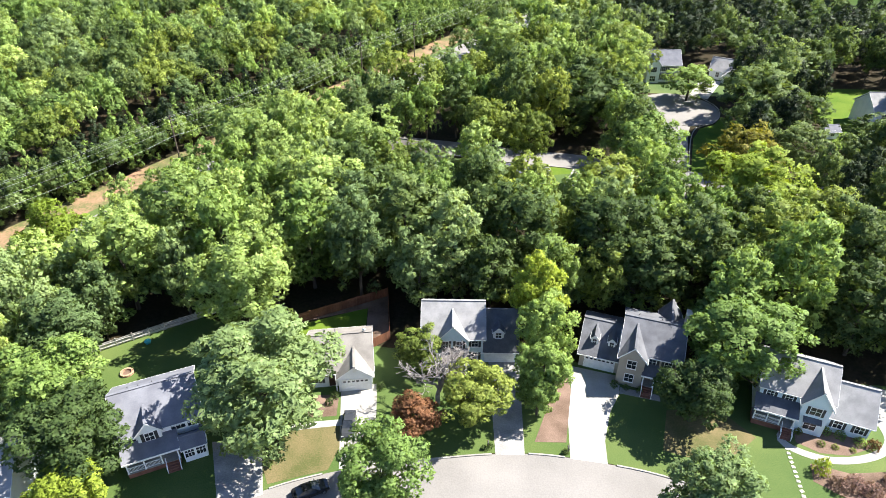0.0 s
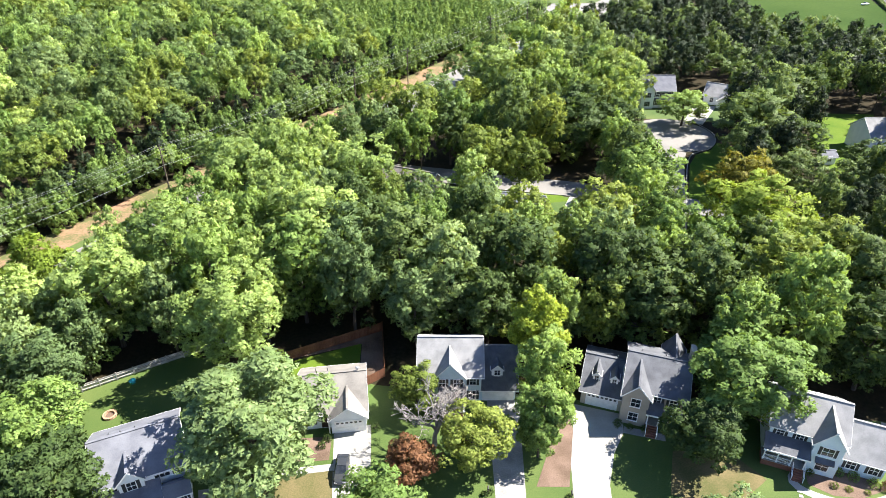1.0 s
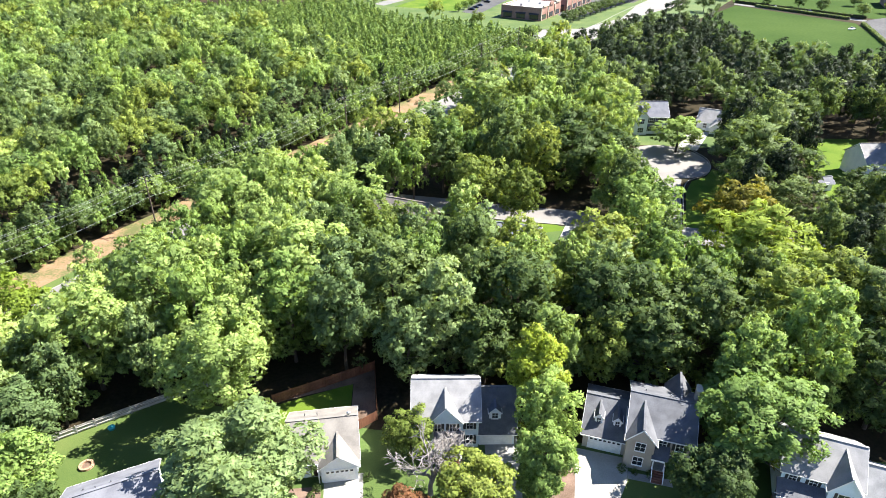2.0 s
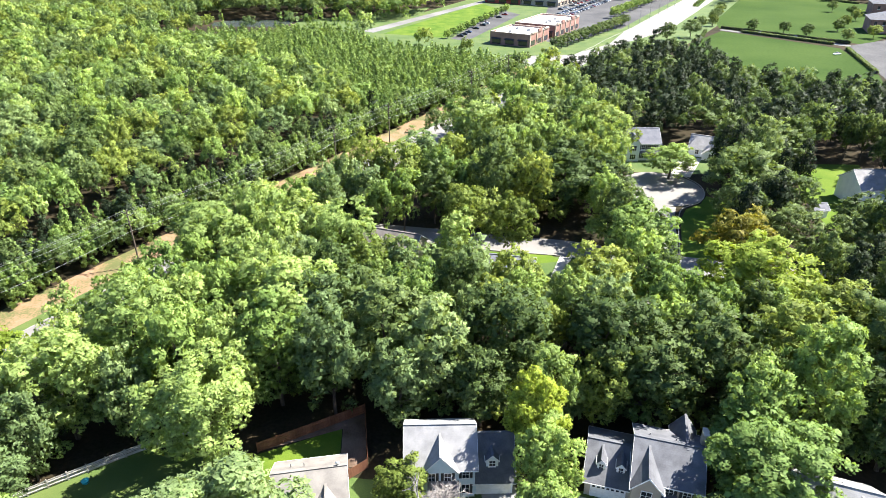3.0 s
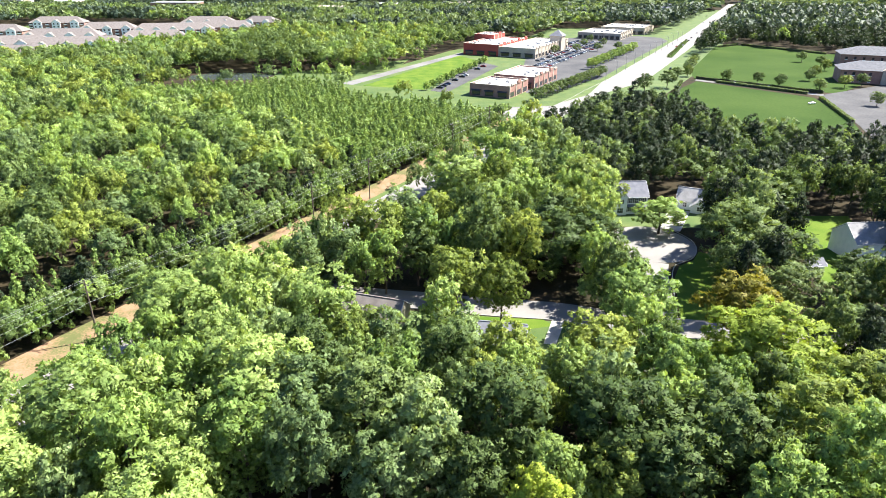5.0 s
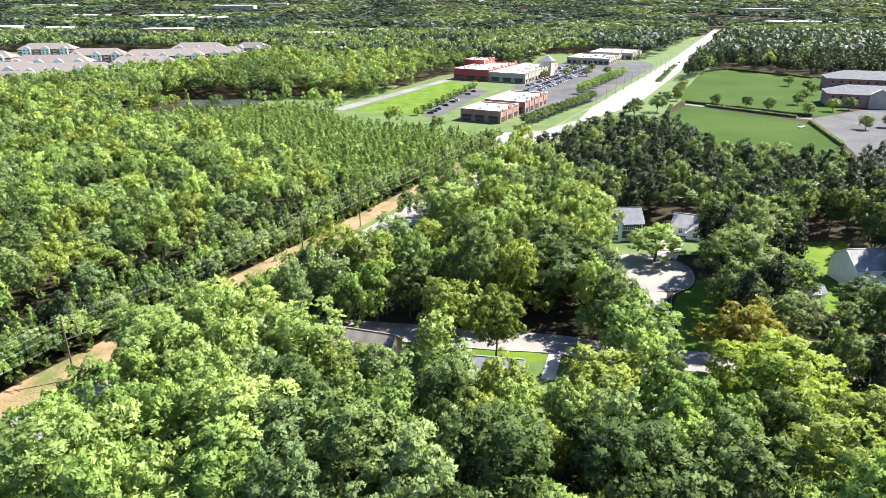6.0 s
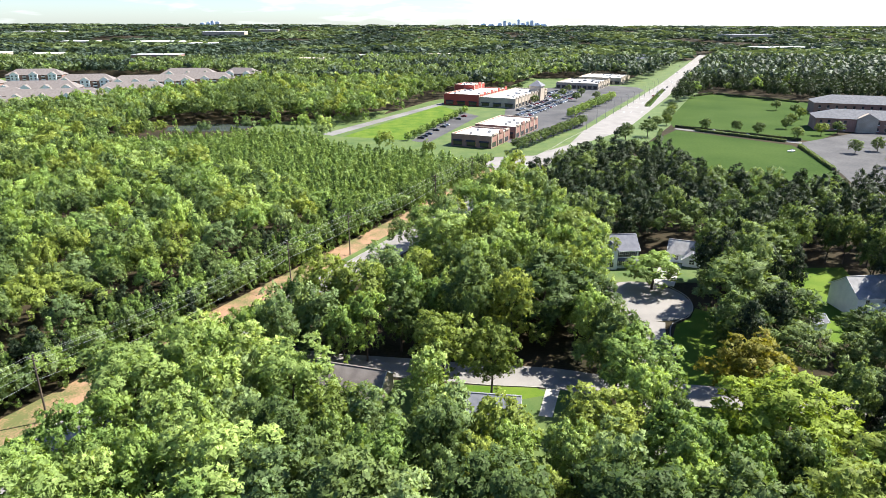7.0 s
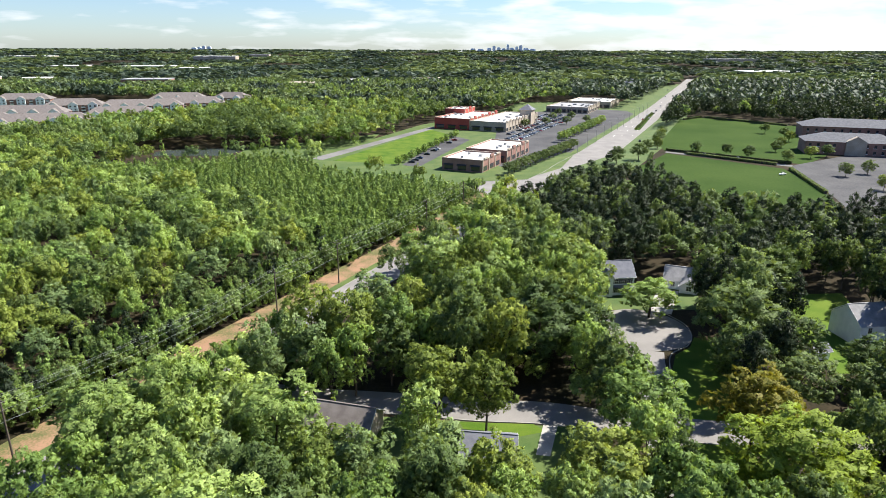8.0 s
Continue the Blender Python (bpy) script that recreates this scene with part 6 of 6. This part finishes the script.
for x, y, t, c in ((150, 470, 150, "grey"), (178, 505, -20, "black"), (235, 655, -26, "red"), (246, 668, -26, "white"), (252, 690, -26, "silver"), (282, 742, 154, "black"), (310, 800, 154, "white"),
                   (268, 712, -26, "grey"), (380, 960, 154, "silver"), (440, 1100, -26, "white"), (199, 442, 136, "white"), (214, 426, 136, "silver"), (212, 372, 110, "white")):
    car(cols[0] if c == "white" else c, pose(x, y, 0.06, 0, 0, t), "car on the road beyond the wood", "cars on the main road")


def gabled_hall(x, y, turn, w, d, eave, ridge, wall, roof, label, category, floors, cols_n):
    b = base("building", pose(x, y, 0, 0, 0, turn), label, category)
    gable_block(b, 0, w, 0, d, eave, ridge, M[wall], M[roof], "x", 0.6)
    for f in range(floors):
        for i in range(cols_n):
            u = w * (i + 0.5) / cols_n
            g = Geo().box(u - 0.75, u + 0.75, -0.09, 0.02, 1.0 + f * eave / floors, 2.8 + f * eave / floors)
            part("window", g, M["glass"], b, "dark window")
    return b


def hip_block(b, x0, x1, y0, y1, eave, ridge, wall, roof):
    part("wall", Geo().box(x0, x1, y0, y1, 0, eave), M[wall], b)
    o, m = 0.8, (y1 - y0) / 2
    part("roof", Geo().add([(x0 - o, y0 - o, eave), (x1 + o, y0 - o, eave), (x1 + o, y1 + o, eave), (x0 - o, y1 + o, eave), (x0 + m, (y0 + y1) / 2, ridge), (x1 - m, (y0 + y1) / 2, ridge)],
                           [(0, 1, 5, 4), (1, 2, 5), (2, 3, 4, 5), (3, 0, 4), (3, 2, 1, 0)]), M[roof], b)


def school():
    b = base("school", pose(271, 447, 0, 0, 0, -22), "long red-brick school with grey hipped roofs", "school")
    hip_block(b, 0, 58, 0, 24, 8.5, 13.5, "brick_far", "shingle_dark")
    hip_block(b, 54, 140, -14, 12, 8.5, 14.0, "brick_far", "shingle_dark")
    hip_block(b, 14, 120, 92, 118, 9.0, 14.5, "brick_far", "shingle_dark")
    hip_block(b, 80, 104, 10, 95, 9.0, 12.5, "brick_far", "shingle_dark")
    part("entrance_gable", Geo().add([(x, y, z) for y in (-1.4, 3) for x, z in ((24, 0), (36, 0), (36, 9), (30, 12.5), (24, 9))],
                                     [(0, 1, 2, 3, 4), (9, 8, 7, 6, 5)] + [(i, (i + 1) % 5, 5 + (i + 1) % 5, 5 + i) for i in range(5)]), M["stucco"], b, "pale gabled entrance bay")
    for f in (0, 1):
        for x, y in [(3 + i * 4.8, 0) for i in range(12) if not 4 <= i <= 6] + [(58 + i * 5, -14) for i in range(15)] + [(18 + i * 6, 92) for i in range(17)]:
            part("window", Geo().box(x - 0.8, x + 0.8, y - 0.1, y + 0.02, 1.2 + 4 * f, 3.2 + 4 * f), M["glass"], b, "dark window")
            part("window_sill", Geo().box(x - 1.0, x + 1.0, y - 0.2, y + 0.02, 0.95 + 4 * f, 1.2 + 4 * f), M["trim"], b)


school()


def apartments(x, y, turn, w):
    b = base("apartment_building", pose(x, y, 0, 0, 0, turn), "three-storey apartment building with taupe hipped roof", "apartment building", "apartment buildings beyond the wood")
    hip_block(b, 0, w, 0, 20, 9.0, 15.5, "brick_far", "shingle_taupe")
    n = max(2, int(w / 16))
    for i in range(n):
        u = w * (i + 0.5) / n
        gable_block(b, u - 4.5, u + 4.5, -2.2, 8, 9.6, 12.6, M["siding_white"], M["shingle_taupe"], "y", 0.4)
        part("brick_base", Geo().box(u - 4.6, u + 4.6, -2.3, -2.0, 0, 3.2), M["brick_far"], b)
        for f in range(3):
            for s in (-2.2, 2.2):
                part("window", Geo().box(u + s - 0.8, u + s + 0.8, -2.36, -2.1, 1.0 + 3.1 * f, 2.6 + 3.1 * f), M["glass"], b, "dark window")
    for f in range(3):
        for i in range(n + 1):
            u = min(w - 2.5, max(2.5, w * i / n))
            part("balcony", Geo().box(u - 2, u + 2, -1.2, 0, 0.3 + 3.1 * f, 0.5 + 3.1 * f).box(u - 2, u + 2, -1.2, -1.1, 0.5 + 3.1 * f, 1.4 + 3.1 * f), M["trim"], b)
            part("window", Geo().box(u - 1.2, u + 1.2, -0.08, 0.02, 0.6 + 3.1 * f, 2.7 + 3.1 * f), M["glass"], b, "dark window")


for row in ((-352, 492, 14, 72), (-330, 560, 16, 74), (-286, 622, 18, 60), (-400, 560, 18, 80), (-385, 640, 8, 70), (-475, 690, 4, 60), (-372, 720, 12, 56), (-310, 705, 16, 80), (-258, 745, 10, 60), (-300, 815, 6, 62), (-232, 830, -16, 44), (-470, 800, 8, 60)):
    apartments(*row)
for x, y, w, d, h, wall, roof in ((-740, 1800, 210, 60, 17, "stucco", "membrane"), (-560, 1700, 120, 40, 16, "stucco", "membrane"), (-930, 1820, 130, 50, 17, "stucco", "membrane"), (-740, 2400, 230, 60, 34, "stucco", "membrane"),
                                  (-640, 2800, 130, 50, 36, "stucco", "grey_roof"), (-95, 1120, 70, 30, 15, "stucco", "grey_roof"), (20, 1180, 90, 35, 15, "brick_far", "stucco"),
                                  (-170, 1010, 60, 26, 16, "stucco", "stucco"), (790, 1500, 210, 40, 16, "stucco", "membrane"), (-430, 1050, 110, 30, 19, "brick_far", "grey_roof"),
                                  (-640, 1150, 70, 30, 16, "stucco", "membrane"), (-760, 1180, 90, 30, 16, "stucco", "membrane"), (1100, 2300, 260, 60, 30, "stucco", "grey_roof"), (-1500, 2600, 260, 60, 30, "stucco", "membrane")):
    b = base("warehouse", pose(x, y, 0, 0, 0, 6), "long low pale building among distant trees", "building", "low buildings in the distance")
    w, d = w * 0.62, d * 1.5
    part("wall", Geo().box(0, w, 0, d, 0, h), M[wall], b)
    part("roof", Geo().box(-0.5, w + 0.5, -0.5, d + 0.5, h, h + 1), M[roof], b)
    for i in range(8):
        part("window", Geo().box(w * (i + 0.25) / 8, w * (i + 0.75) / 8, -0.3, 0.1, h * 0.45, h * 0.7), M["glass"], b)
for x, y, turn, w in ((300, 1000, -28, 45), (345, 1075, -28, 40), (392, 1160, -28, 40)):
    gabled_hall(x, y, turn, w, 22, 9, 16, "brick_far", "shingle_mid", "red-brick hall with grey gabled roof", "building", 2, 7)
for k, (u, w, h) in enumerate(((845, 30, 14), (858, 40, 10), (872, 26, 20), (880, 18, 40), (888, 22, 26), (896, 26, 16), (903, 14, 54), (910, 26, 22), (918, 16, 34), (925, 20, 44), (934, 34, 20), (945, 40, 12), (397, 24, 20), (404, 20, 30), (412, 26, 24), (388, 30, 14))):
    x = 788 + (u - 925) * 4.05
    b = base("tower_block", pose(x, 4500, 30), "tower on the distant skyline with haze in its blue-grey colour", "tower", "towers of the distant city")
    part("shaft", Geo().box(-w / 2, w / 2, 0, w, 0, h * 0.7 + 16), M["haze_wall"], b)
    part("crown", Geo().box(-w / 3, w / 3, 2, w - 2, h * 0.7 + 16, h * 0.7 + 20), M["haze_wall"], b)

def street_lamp(x, y, turn):
    p = base("street_lamp", pose(x, y, 0.03, 0, 0, turn), "tall grey street lamp with a single arm", "street lamp", "lamps along the main road")
    part("mast", Geo().tube([(0, 0, 0), (0, 0, 5), (0, 0, 10)], [0.14, 0.11, 0.08], 8), M["metal"], p)
    part("arm", Geo().tube([(0, 0, 9.8), (0, -1.2, 10.2), (0, -2.6, 10.3)], [0.07, 0.06, 0.05], 6), M["metal"], p)
    part("lamp_head", Geo().box(-0.18, 0.18, -3.3, -2.5, 10.2, 10.4), M["metal"], p)


for i in range(12):
    t = i / 11
    street_lamp(116 + 150 * t, 452 + 275 * t, -62)
for x, y in ((90, 500), (108, 545), (126, 590), (146, 640), (170, 690), (200, 735)):
    street_lamp(x, y, 20)

# trees along the shops, the road and the fields
for i in range(15):
    t = i / 14
    plant("oak", 58 + 60 * t, 379 + 92 * t, 7.5, 3.6, 0, "beside the main road")
for i in range(12):
    t = i / 11
    plant("maple", 118 + 66 * t, 505 + 118 * t, 8.5, 4.2, 0, "beside the main road")
for x, y in ((148, 424), (130, 412), (166, 457), (178, 470), (184, 486), (191, 500), (200, 520), (207, 535), (213, 440), (222, 428), (236, 408), (196, 448), (245, 366), (262, 372), (285, 372), (240, 330), (270, 330), (283, 446), (318, 441), (300, 548), (262, 425), (276, 430), (254, 452), (268, 470), (300, 520), (292, 500)):
    plant("olive" if (x + y) % 3 == 0 else "oak", x, y, 8.5 if x > 160 else 11, 4.0 if x > 160 else 5.2, 0, "round the school fields")
for i in range(16):
    plant("maple", -4 + 3.0 * i + (i % 3), 414 + 8.6 * i, 5.5, 2.7, 0, "beside the grass plot")
for i in range(14):
    plant("oak", 86 + (i * 37) % 90, 590 + (i * 53) % 150, 8, 4.0, 0, "in the shopping car park")
